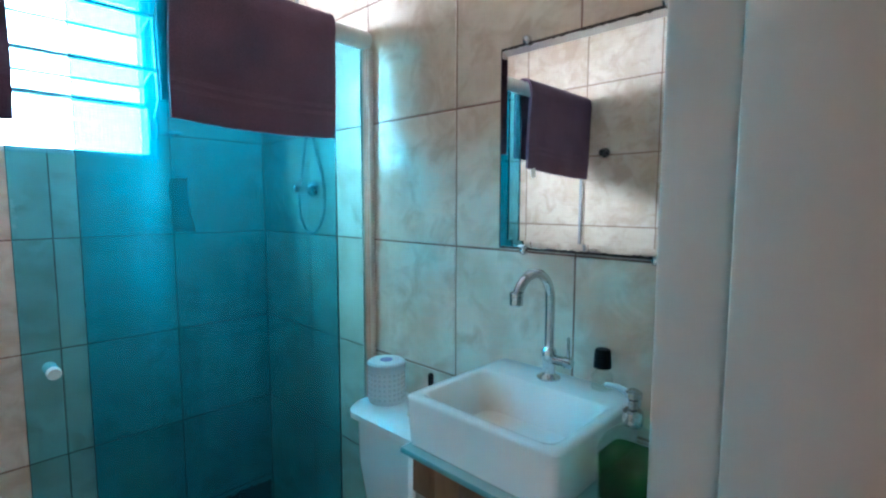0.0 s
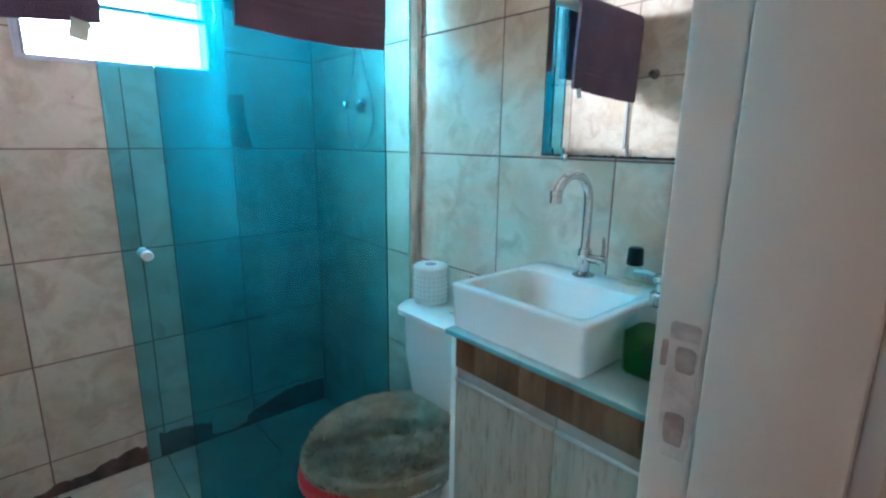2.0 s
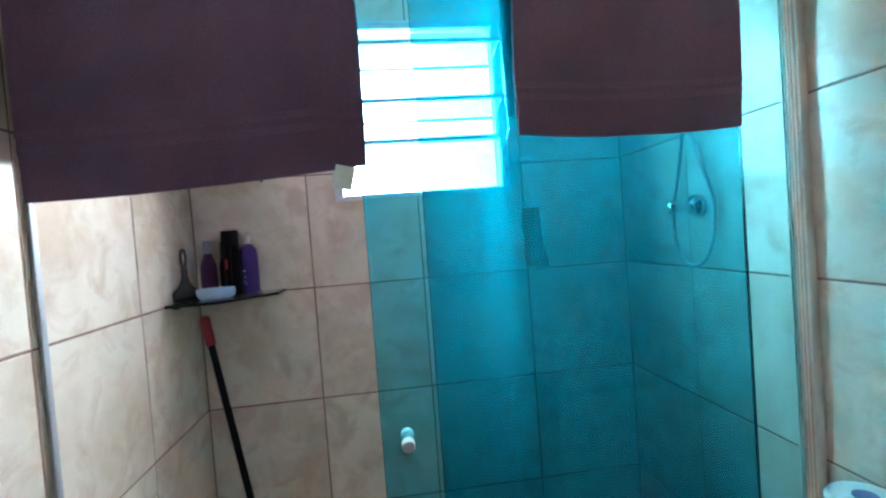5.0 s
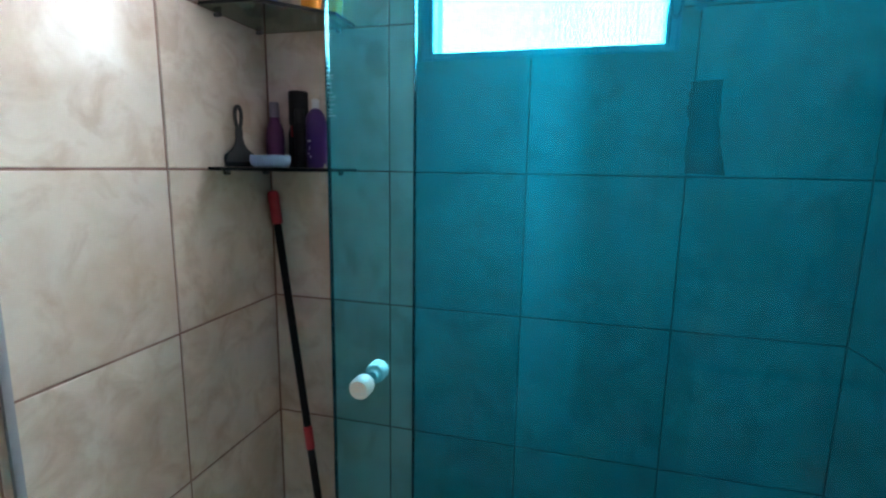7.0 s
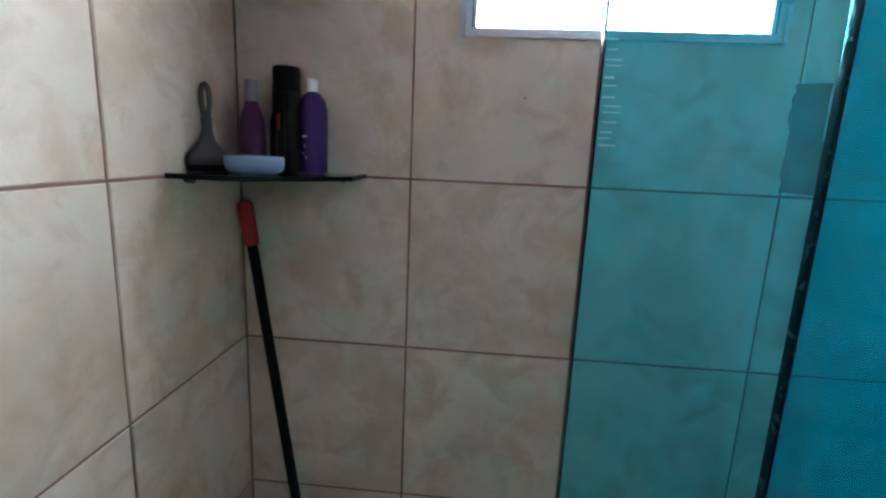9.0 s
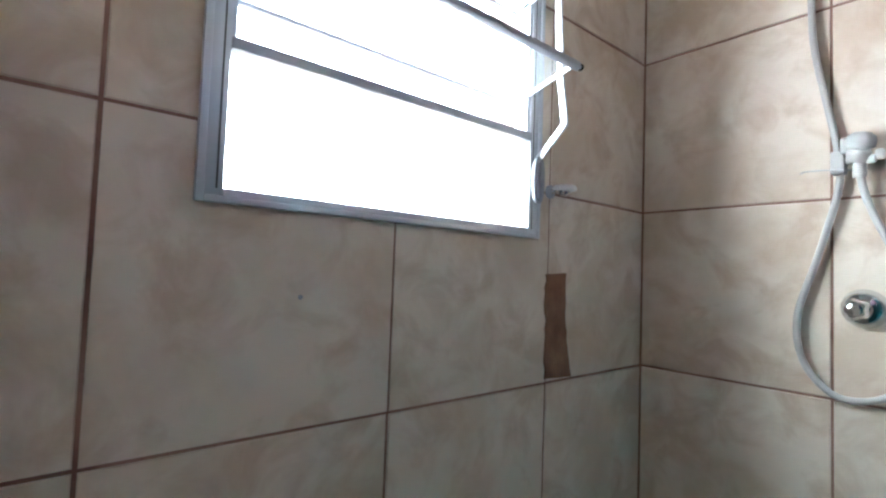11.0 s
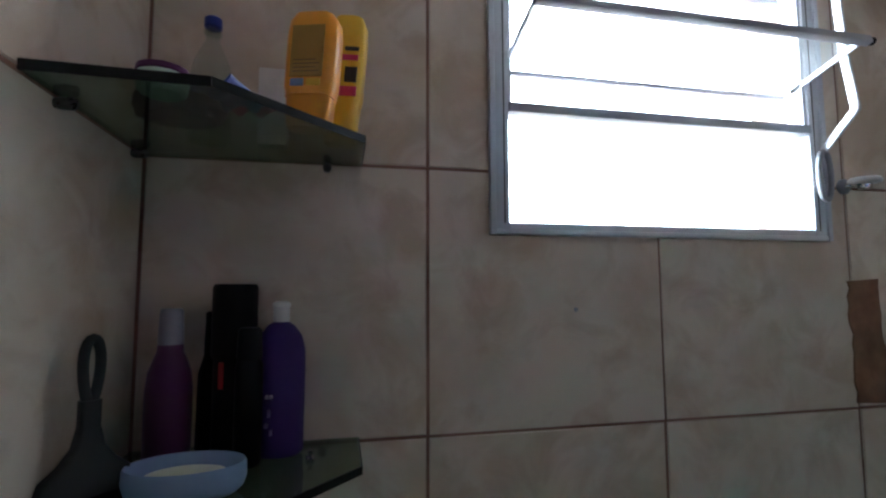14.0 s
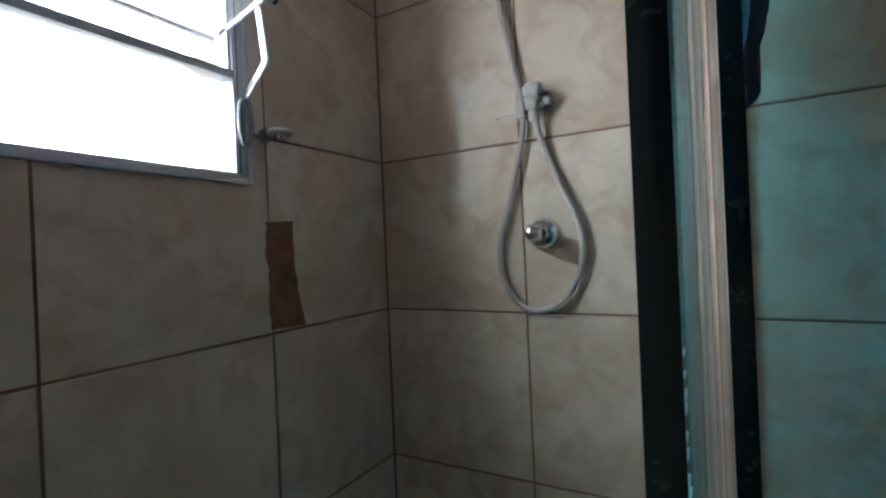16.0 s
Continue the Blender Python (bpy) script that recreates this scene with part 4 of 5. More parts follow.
part("flush_button", lathe([(0.021, 0.0), (0.021, 0.003), (0.018, 0.005), (0.004, 0.0055)], (1.325, TYC - 0.03, ck), 24), surface("yellowed_plastic", (0.60, 0.55, 0.42), (0.68, 0.63, 0.50), 0.4), toilet, "yellowed round flush button")

# plush cover over the lid: a padded pad with short pile
cover = thing("seat_cover", (1.087, TYC, 0.432), "olive-grey plush cover draped over the toilet lid", "toilet cover")
CYC = TYC - 0.012


def drawn_up(x, z):
    """How far the cover's hem is lifted towards the front of the lid."""
    return 0.020 * max(0.0, min(1.0, (1.00 - x) / 0.12)) * max(0.0, min(1.0, (0.446 - z) / 0.03))


bm = loft([([(x, y - 0.012) for x, y in egg(1.083, hl, hw)], z) for hl, hw, z in ((0.226, 0.196, 0.402), (0.236, 0.206, 0.408), (0.238, 0.208, 0.428), (0.232, 0.200, 0.446), (0.19, 0.158, 0.456), (0.10, 0.084, 0.459))])
for v in bm.verts:
    v.co.z += drawn_up(v.co.x, v.co.z)
part("pad", bm, PLUSH, cover)
rnd = random.Random(21)
verts, faces = [], []
for _ in range(34000):
    a, q = rnd.uniform(0, 2 * math.pi), math.sqrt(rnd.random())
    ex, ey = 1.083 + 0.241 * q * math.cos(a), CYC + 0.206 * (1 + 0.1 * math.cos(a)) * q * math.sin(a)
    ez = 0.458 - 0.034 * q ** 9
    lean = noise.noise(Vector((ex * 14, ey * 14, 0))) * 2.2 + rnd.uniform(-0.7, 0.7)
    ln = rnd.uniform(0.008, 0.024)
    dx, dy = math.cos(lean * 2 + 1) * ln * 0.5 + 0.005 * q * math.cos(a), math.sin(lean * 2 + 1) * ln * 0.5 + 0.005 * q * math.sin(a)
    wx, wy = -dy * 0.26, dx * 0.26
    k = len(verts)
    verts += [(ex - wx, ey - wy, ez), (ex + wx, ey + wy, ez), (ex + dx, ey + dy, ez + ln * 0.85)]
    faces.append((k, k + 1, k + 2))
for _ in range(9000):
    a, ez = rnd.uniform(0, 2 * math.pi), rnd.uniform(0.402, 0.436)
    c, q = math.cos(a), math.sin(a)
    ex, ey = 1.083 + 0.236 * c, CYC + 0.206 * (1 + 0.108 * c) * q
    ez += drawn_up(ex, ez)
    ln, sway = rnd.uniform(0.006, 0.015), rnd.uniform(-0.6, 0.6)
    dx, dy, dz = ln * (0.7 * c - 0.5 * sway * q), ln * (0.7 * q + 0.5 * sway * c), -ln * rnd.uniform(0.1, 0.7)
    k = len(verts)
    verts += [(ex - q * 0.0013, ey + c * 0.0013, ez), (ex + q * 0.0013, ey - c * 0.0013, ez), (ex + dx, ey + dy, ez + dz)]
    faces.append((k, k + 1, k + 2))
pile = bpy.data.meshes.new("fleece")
pile.from_pydata([(x - 1.087, y - TYC, z - 0.432) for x, y, z in verts], [], faces)
pile.materials.append(PLUSH)
po = new("fleece", pile)
po.parent = cover
po["kind"] = "stuff"

# paper holder on the cistern
HY_ = -0.905
holder = thing("roll_holder", (1.335, HY_, ck), "white perforated plastic toilet-roll holder on the cistern", "roll holder")
part("can", lathe([(0.051, 0.0), (0.053, 0.004), (0.053, 0.105), (0.055, 0.108), (0.055, 0.114), (0.050, 0.119), (0.020, 0.120)], (1.335, HY_, ck + 0.0005), 36), WHITE_PLASTIC, holder)
# perforations as raised squares, the holes' shade put into a greyer plastic
bm = bmesh.new()
for i in range(24):
    for j in range(6):
        a = 2 * math.pi * i / 24
        c, s = math.cos(a), math.sin(a)
        own = box(-0.0012, 0.0012, -0.0035, 0.0035, -0.0035, 0.0035)
        bmesh.ops.transform(own, matrix=Matrix.Translation((1.335 + 0.0532 * c, HY_ + 0.0532 * s, ck + 0.018 + 0.014 * j)) @ Matrix.Rotation(a, 4, "Z"), verts=own.verts)
        joined(bm, own)
part("perforation", bm, surface("shaded_white_plastic", (0.60, 0.60, 0.58), (0.66, 0.66, 0.64), 0.5), holder)
part("lid_mark", lathe([(0.018, 0), (0.018, 0.0012), (0.012, 0.0016)], (1.335, HY_, ck + 0.1205), 24), LILAC, holder)


# ---- shower fittings ----
vc = Vector((W, -0.406, 1.380))
valve = thing("shower_valve", vc, "chrome domed shower valve with a lobed knob on the tiled wall", "tap")
part("rosette", lathe([(0.034, 0.0), (0.034, 0.003), (0.032, 0.010), (0.027, 0.020), (0.019, 0.027), (0.014, 0.029)], vc, 32, axis="x"), CHROME, valve)
part("spindle", lathe([(0.0115, 0.028), (0.0115, 0.034), (0.0095, 0.036), (0.0095, 0.058)], vc, 20, axis="x"), CHROME, valve)
bm = lathe([(0.010, 0.054), (0.0155, 0.058), (0.0170, 0.066), (0.0165, 0.078), (0.0130, 0.083)], vc, 40, axis="x")
for v in bm.verts:
    d = Vector((0, v.co.y - vc.y, v.co.z - vc.z))
    k = 1 + 0.10 * math.cos(5 * math.atan2(d.z, d.y))
    v.co.y, v.co.z = vc.y + d.y * k, vc.z + d.z * k
part("handle", bm, CHROME, valve)
part("end_cap", lathe([(0.0105, 0.0825), (0.0100, 0.0860), (0.006, 0.0875)], vc, 22, axis="x"), CHROME, valve)

hand = thing("hand_shower_hose", (W, -0.40, 1.60), "pale grey shower hose looped from its wall holder", "shower hose")
part("bracket", box(W - 0.036, W - 0.0005, -0.410, -0.378, 1.648, 1.678, 0.005, 3), GREY_PLASTIC, hand)
cradle = lathe([(0.014, -0.020), (0.017, -0.014), (0.0175, -0.002), (0.0155, 0.000), (0.0155, 0.004), (0.0205, 0.006), (0.0215, 0.016), (0.0190, 0.025), (0.0110, 0.031), (0.004, 0.032)], (0, 0, 0), 26)
bmesh.ops.transform(cradle, matrix=Matrix.Translation((W - 0.030, -0.404, 1.652)) @ Matrix.Rotation(radians(-14), 4, "Y") @ Matrix.Rotation(radians(10), 4, "X"), verts=cradle.verts)
part("cradle", cradle, GREY_PLASTIC, hand, "domed grey plastic cradle")
part("clamp", box(W - 0.032, W - 0.004, -0.384, -0.364, 1.616, 1.656, 0.003), GREY_PLASTIC, hand)
part("clamp_ear", box(W - 0.030, W - 0.012, -0.436, -0.424, 1.636, 1.652, 0.003), WHITE_PLASTIC, hand)
part("clamp_bar", box(W - 0.026, W - 0.014, -0.425, -0.384, 1.632, 1.644, 0.002), GREY_PLASTIC, hand)
part("screw", lathe([(0.007, 0), (0.007, 0.012), (0.004, 0.014)], (W - 0.028, -0.412, 1.636), 14, axis="y"), WHITE_PLASTIC, hand)
rim = [(W - 0.010 - 0.030 * math.sin(a), -0.362 + 0.046 * math.cos(a), 1.622 + 0.004 * math.cos(a)) for a in (math.pi * i / 16 for i in range(17))]
part("wire_rest", tube(rim, 0.0012, 8), ALUMINIUM, hand, "thin bent wire rest")
X = W - 0.015
loop = [(X, y, z) for y, z in ((-0.330, 2.20), (-0.333, 2.05), (-0.336, 1.88), (-0.356, 1.753), (-0.372, 1.66), (-0.373, 1.59), (-0.343, 1.47), (-0.312, 1.36), (-0.320, 1.28), (-0.358, 1.230), (-0.400, 1.222), (-0.444, 1.243), (-0.476, 1.295), (-0.486, 1.36), (-0.472, 1.42), (-0.443, 1.484), (-0.414, 1.56))] + [(X - 0.012, -0.404, 1.612)]
part("hose", tube(loop, 0.0060, 12, smooth_steps=8), GREY_PLASTIC, hand, "pale grey plastic hose")
part("hose_nut", lathe([(0.009, -0.012), (0.010, -0.008), (0.010, 0.010), (0.008, 0.014)], (X - 0.012, -0.404, 1.618), 16), GREY_PLASTIC, hand)
part("shower_arm", tube([(X, -0.330, 2.19), (X - 0.01, -0.330, 2.24), (W - 0.002, -0.330, 2.26)], 0.011, 14, smooth_steps=6), WHITE_PLASTIC, hand)

bar = thing("shower_bar_bracket", (1.090, 0, 1.575), "small chrome bracket with a pale round cap on the window wall", "bracket")
part("plate", lathe([(0.013, 0.0), (0.013, 0.004), (0.008, 0.007)], (1.062, 0.0, 1.578), 20, axis="y"), SATIN_PROFILE, bar)
part("pin", tube([(1.062, -0.004, 1.578), (1.066, -0.018, 1.579), (1.076, -0.024, 1.580)], 0.005, 12, smooth_steps=4), CHROME, bar)
part("stem", lathe([(0.008, -0.011), (0.010, -0.009), (0.010, 0.004), (0.008, 0.006)], (1.078, -0.024, 1.581), 18), CHROME, bar)
part("cap", lathe([(0.018, 0.000), (0.0225, 0.002), (0.0230, 0.006), (0.020, 0.010), (0.008, 0.012)], (1.078, -0.024, 1.579), 26), WHITE_PLASTIC, bar, "pale round cap")

hook = thing("robe_hook", (0, -0.835, 1.587), "small round dark metal robe hook on the tiled wall", "hook")
part("base", lathe([(0.024, 0.0), (0.024, -0.004), (0.014, -0.009), (0.009, -0.022)], (0, -0.835, 1.587), 20, axis="x"), DARK_CHROME, hook)
part("knob", lathe([(0.009, -0.020), (0.018, -0.026), (0.018, -0.036), (0.010, -0.041)], (0, -0.835, 1.587), 18, axis="x"), DARK_CHROME, hook)


def ragged(name, x0, x1, z0, z1, y, depth, mat, label, category, seed, jag=0.004, top=None, n=26):
    """A flat ragged patch stuck on the window wall; top gives its upper edge along it."""
    rnd = random.Random(seed)
    bm = bmesh.new()
    lower, upper = [], []
    for i in range(n + 1):
        u = i / n
        x = x0 + (x1 - x0) * u
        hi = z1 if top is None else z0 + (z1 - z0) * top(u)
        lower.append((x, z0))
        upper.append((x, max(z0 + 0.003, hi + rnd.uniform(-jag, jag))))
    ring = lower + upper[::-1]
    front = [bm.verts.new((x, y - depth, z)) for x, z in ring]
    back = [bm.verts.new((x, y + 0.001, z)) for x, z in ring]
    bm.faces.new(front)
    for i in range(len(ring)):
        j = (i + 1) % len(ring)
        bm.faces.new((front[i], back[i], back[j], front[j]))
    bmesh.ops.recalc_face_normals(bm, faces=bm.faces)
    return solid(name, bm, mat, label, category, smooth=False)


# old adhesive stain beside the corner
rnd = random.Random(8)
left = [(1.058 + 0.004 * u - 0.003 * math.sin(6 * u) ** 2 + rnd.uniform(-0.003, 0.003), 1.420 + 0.004 * math.sin(9 * u) - 0.198 * u) for u in (i / 14 for i in range(15))]
right = [(1.122 + 0.022 * u ** 1.6 - 0.006 * math.sin(math.pi * u) + rnd.uniform(-0.002, 0.002), 1.424 - 0.205 * u) for u in (i / 14 for i in range(15))]
ring = left + right[::-1]
bm = bmesh.new()
front = [bm.verts.new((x, -0.0016, z)) for x, z in ring]
back = [bm.verts.new((x, 0.001, z)) for x, z in ring]
bm.faces.new(front)
for i in range(len(ring)):
    bm.faces.new((front[i], back[i], back[(i + 1) % len(ring)], front[(i + 1) % len(ring)]))
bmesh.ops.recalc_face_normals(bm, faces=bm.faces)
solid("adhesive_patch", bm, CARD, "brown strip of old dried adhesive on the shower tiles", "stain", smooth=False)
solid("screw_hole", lathe([(0.0032, -0.0005), (0.0032, 0.0008), (0.0015, 0.001)], (0.571, 0, 1.379), 14, axis="y"), SATIN_PROFILE, "small plugged screw hole in a tile", "hole")
solid("screw_hole", lathe([(0.0032, -0.0005), (0.0032, 0.0008), (0.0015, 0.001)], (0.064, 0, 1.800), 14, axis="y"), MIRROR_EDGE, "small plugged screw hole in a tile", "hole")
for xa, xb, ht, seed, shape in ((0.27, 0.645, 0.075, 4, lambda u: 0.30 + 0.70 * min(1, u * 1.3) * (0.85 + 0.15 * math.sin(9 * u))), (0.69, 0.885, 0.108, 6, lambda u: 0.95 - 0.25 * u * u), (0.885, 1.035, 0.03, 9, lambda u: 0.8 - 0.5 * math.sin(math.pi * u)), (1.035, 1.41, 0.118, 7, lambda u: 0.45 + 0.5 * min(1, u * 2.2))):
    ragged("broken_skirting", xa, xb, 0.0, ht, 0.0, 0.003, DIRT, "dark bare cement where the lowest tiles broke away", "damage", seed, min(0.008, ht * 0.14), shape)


# ---- corner shelves ----
def corner_shelf(z):
    s = thing("corner_shelf", (0.1, -0.1, z - 0.008), "smoked glass corner shelf with a clipped front in the shower", "shelf", group="corner shelves")
    out = [(0.002, -0.002), (0.002, -0.243), (0.135, -0.238), (0.264, -0.108), (0.264, -0.002)]
    body = part("glass", prism(out, z - 0.008, z), SMOKE_GLASS, s, smooth=False)
    for a, b in ((1, 2), (2, 3), (3, 4)):
        pa, pb = Vector((*out[a], 0)), Vector((*out[b], 0))
        d = pb - pa
        bm = box(0, d.length, -0.0012, 0.0005, z - 0.0083, z + 0.0003)
        bmesh.ops.transform(bm, matrix=Matrix.Translation(pa) @ Matrix.Rotation(math.atan2(d.y, d.x), 4, "Z"), verts=bm.verts)
        part("polished_edge", bm, SMOKE_EDGE, body, smooth=False)
    for x, y, ax in ((0.0, -0.19, "x"), (0.0, -0.035, "x"), (0.22, 0.0, "y")):
        sgn = -1 if ax == "x" else 1
        part("bracket", lathe([(0.0045, 0.0), (0.0055, sgn * 0.004), (0.0055, sgn * 0.014), (0.004, sgn * 0.017)], (x, y, z - 0.0137), 14, axis=ax), DARK_CHROME, s, "small dark metal shelf support")
    return s


corner_shelf(1.221)
corner_shelf(1.581)
S1, S2 = 1.2214, 1.5814

# ---- things on the lower shelf ----
b = thing("conditioner_bottle", (0.057, -0.057, S1), "plum plastic bottle with a grey cap", "bottle")
c = (0.057, -0.057, S1)
part("bottle", lathe([(0.020, 0), (0.0232, 0.003), (0.0240, 0.055), (0.0236, 0.080), (0.0215, 0.098), (0.0165, 0.113), (0.0135, 0.120), (0.0130, 0.128)], c, 28), PLUM, b)
part("cap", lathe([(0.0125, 0.128), (0.0130, 0.130), (0.0120, 0.164), (0.010, 0.167)], c, 24), CAP_GREY, b, "lilac grey cap")
b = thing("hair_spray_can", (0.120, -0.043, S1), "tall black aerosol can with an orange stripe", "spray can")
c = (0.120, -0.043, S1)
part("can", lathe([(0.0205, 0), (0.022, 0.003), (0.022, 0.106), (0.021, 0.109)], c, 28), BLACK_PLASTIC, b)
part("cap", lathe([(0.0225, 0.109), (0.0248, 0.112), (0.0248, 0.190), (0.0225, 0.194)], c, 28), BLACK_PLASTIC, b)
stripe = box(-0.003, 0.003, -0.0232, -0.021, 0.078, 0.107, 0.0008)
bmesh.ops.transform(stripe, matrix=Matrix.Translation(c) @ Matrix.Rotation(radians(-24), 4, "Z"), verts=stripe.verts)
part("stripe", stripe, MOP_RED, b, "dull orange stripe")
b = thing("perfume_bottle", (0.143, -0.078, S1), "slim black bottle between the spray can and shampoo", "bottle")
part("bottle", lathe([(0.013, 0), (0.0145, 0.003), (0.0145, 0.105), (0.012, 0.112)], (0.143, -0.078, S1), 24), BLACK_PLASTIC, b)
part("cap", lathe([(0.0125, 0.112), (0.0135, 0.114), (0.0125, 0.143), (0.010, 0.146)], (0.143, -0.078, S1), 24), BLACK_PLASTIC, b)
b = thing("serum_bottle", (0.090, -0.022, S1), "slim black bottle behind the plum bottle", "bottle")
part("bottle", lathe([(0.013, 0), (0.014, 0.003), (0.013, 0.090), (0.007, 0.112)], (0.090, -0.022, S1), 20), BLACK_PLASTIC, b)
part("cap", lathe([(0.007, 0.112), (0.0075, 0.114), (0.0065, 0.160), (0.005, 0.162)], (0.090, -0.022, S1), 18), BLACK_PLASTIC, b)
t = thing("loose_screw", (0.209, -0.075, S1), "small loose metal screw lying on the shelf", "screw")
part("head", lathe([(0.0045, 0.0), (0.0050, 0.001), (0.0042, 0.003), (0.0015, 0.004)], (0.209, -0.075, S1 + 0.0002), 14), CHROME, t)
part("shank", tube([(0.209, -0.075, S1 + 0.004), (0.209, -0.075, S1 + 0.010)], 0.0018, 10), CHROME, t)
b = thing("shampoo_bottle", (0.172, -0.048, S1), "purple shampoo bottle with a white flip cap", "bottle")
c = (0.172, -0.048, S1)
sq = [(0.024, 0.0), (0.0275, 0.004), (0.0285, 0.100), (0.0280, 0.118), (0.024, 0.134), (0.015, 0.146), (0.0085, 0.150)]
part("bottle", lathe(sq, c, 30, sx=1.0, sy=0.72), PURPLE, b)
part("cap", lathe([(0.0085, 0.150), (0.0095, 0.152), (0.0090, 0.166), (0.0105, 0.168), (0.0100, 0.172), (0.006, 0.174)], c, 20), WHITE_PLASTIC, b)
for x, w, z, h in ((0.1605, 0.0035, 0.066, 0.004), (0.1652, 0.0035, 0.066, 0.004), (0.163, 0.003, 0.046, 0.008), (0.1600, 0.004, 0.034, 0.005), (0.1655, 0.003, 0.026, 0.006)):
    part("label_mark", box(x - w / 2, x + w / 2, -0.0700, -0.0660, S1 + z, S1 + z + h, 0.0004), WHITE_INK if z > 0.05 else LILAC, b)
# window scraper with a looped handle, standing on its blade
br = thing("tile_scraper", (0.030, -0.150, S1), "dark grey plastic tile scraper with a looped handle on the shelf", "scraper")
secs = [(0.010, 0.036, 0.012), (0.011, 0.037, 0.020), (0.010, 0.034, 0.030), (0.008, 0.022, 0.040), (0.0065, 0.0125, 0.053), (0.006, 0.0085, 0.070), (0.006, 0.0085, 0.092)]
turned = Matrix.Translation((0.027, -0.162, S1)) @ Matrix.Rotation(radians(-40), 4, "Z")
loop_pts = [(0, 0.0085 * math.sin(a) * (0.8 + 0.2 * math.cos(a)), 0.117 + 0.028 * math.cos(a)) for a in (math.pi + 2 * math.pi * i / 24 for i in range(25))]
for nm, bm, mat, lab in (
        ("body", loft([(rounded(0, 0, hx, hy, hx * 0.7), z) for hx, hy, z in secs]), OLIVE_GREY, ""),
        ("blade", box(-0.007, 0.007, -0.035, 0.035, 0.0003, 0.014, 0.002), BLACK_RUBBER, "black rubber blade"),
        ("handle_loop", tube(loop_pts, 0.0045, 10), OLIVE_GREY, "")):
    bmesh.ops.transform(bm, matrix=turned, verts=bm.verts)
    part(nm, bm, mat, br, lab)
so = thing("soap_dish", (0.103, -0.150, S1), "pale blue oval plastic soap dish with a bar of soap", "soap dish")
dish_o = lambda k: [(0.103 + 0.053 * k * math.cos(a), -0.150 + 0.034 * k * math.sin(a)) for a in (2 * math.pi * i / 32 for i in range(32))]
part("dish", loft([(dish_o(0.66), S1), (dish_o(0.84), S1 + 0.002), (dish_o(0.95), S1 + 0.007), (dish_o(1.0), S1 + 0.015), (dish_o(0.99), S1 + 0.027), (dish_o(0.965), S1 + 0.0295), (dish_o(0.93), S1 + 0.027), (dish_o(0.88), S1 + 0.010), (dish_o(0.6), S1 + 0.006)]), DISH_BLUE, so)
part("soap", loft([(dish_o(0.60), S1 + 0.0062), (dish_o(0.72), S1 + 0.012), (dish_o(0.66), S1 + 0.020), (dish_o(0.40), S1 + 0.023)]), SOAP, so)

# ---- things on the upper shelf ----
def flat_bottle(name, label, cx, cy, hw, hd, h, mat, yaw, lean):
    """A flat bottle standing on its narrower cap, leaning a little."""
    t = thing(name, (cx, cy, S2), label, "bottle")
    secs = []
    for k, z in ((0.78, 0), (0.84, 0.004), (0.88, 0.26 * h), (0.99, 0.35 * h), (1.0, 0.55 * h), (1.0, 0.80 * h), (0.93, 0.92 * h), (0.74, 0.985 * h), (0.5, h)):
        secs.append((rounded(0, 0, hw * k, hd * min(1, k + 0.1), hd * 0.75 * min(1, k + 0.1)), z))
    bm = loft(secs)
    m = Matrix.Translation((cx, cy, S2 + hw * 0.8 * math.sin(radians(lean)))) @ Matrix.Rotation(radians(yaw), 4, "Z") @ Matrix.Rotation(radians(lean), 4, "Y")
    bmesh.ops.transform(bm, matrix=m, verts=bm.verts)
    part("bottle", bm, mat, t)
    return t, m


t, m = flat_bottle("sunscreen_bottle", "orange sunscreen bottle standing on its cap, amber label", 0.203, -0.112, 0.0295, 0.017, 0.129, ORANGE, -22, 3.5)
for mat, x0, x1, z0, z1, nm in ((AMBER_LABEL, -0.0185, 0.0185, 0.053, 0.110, "label"), (DISH_BLUE, -0.017, -0.002, 0.043, 0.051, "label_mark"), (YELLOW, 0.001, 0.017, 0.043, 0.051, "label_mark")):
    bm = box(x0, x1, -0.0182, -0.0165, z0, z1, 0.0006)
    bmesh.ops.transform(bm, matrix=m, verts=bm.verts)
    part(nm, bm, mat, t, smooth=False)
for i in range(4):
    bm = box(-0.015, 0.015 - 0.004 * (i % 2), -0.0187, -0.0180, 0.058 + 0.0042 * i, 0.0590 + 0.0042 * i)
    bmesh.ops.transform(bm, matrix=m, verts=bm.verts)
    part("label_line", bm, BROWN_INK, t, smooth=False)
bm = loft([(rounded(0, 0, 0.0262, 0.0165, 0.0122), 0.0335), (rounded(0, 0, 0.0272, 0.0175, 0.0130), 0.0340), (rounded(0, 0, 0.0272, 0.0175, 0.0130), 0.0352), (rounded(0, 0, 0.0262, 0.0165, 0.0122), 0.0357)])
bmesh.ops.transform(bm, matrix=m, verts=bm.verts)
part("cap_rim", bm, ORANGE, t)
t, m = flat_bottle("lotion_bottle", "yellow lotion bottle with black and magenta label bands", 0.236, -0.060, 0.0225, 0.016, 0.160, YELLOW, -14, 4.5)
for mat, x0, x1, z0, z1, nm in ((INK, 0.000, 0.017, 0.112, 0.117, "label_mark"), (PINK_LABEL, -0.002, 0.017, 0.100, 0.107, "label_band"), (PINK_LABEL, -0.004, 0.018, 0.056, 0.068, "label_band"), (INK, 0.002, 0.017, 0.073, 0.092, "label_mark")):
    bm = box(x0, x1, -0.0172, -0.0155, z0, z1, 0.0006)
    bmesh.ops.transform(bm, matrix=m, verts=bm.verts)
    part(nm, bm, mat, t, smooth=False)
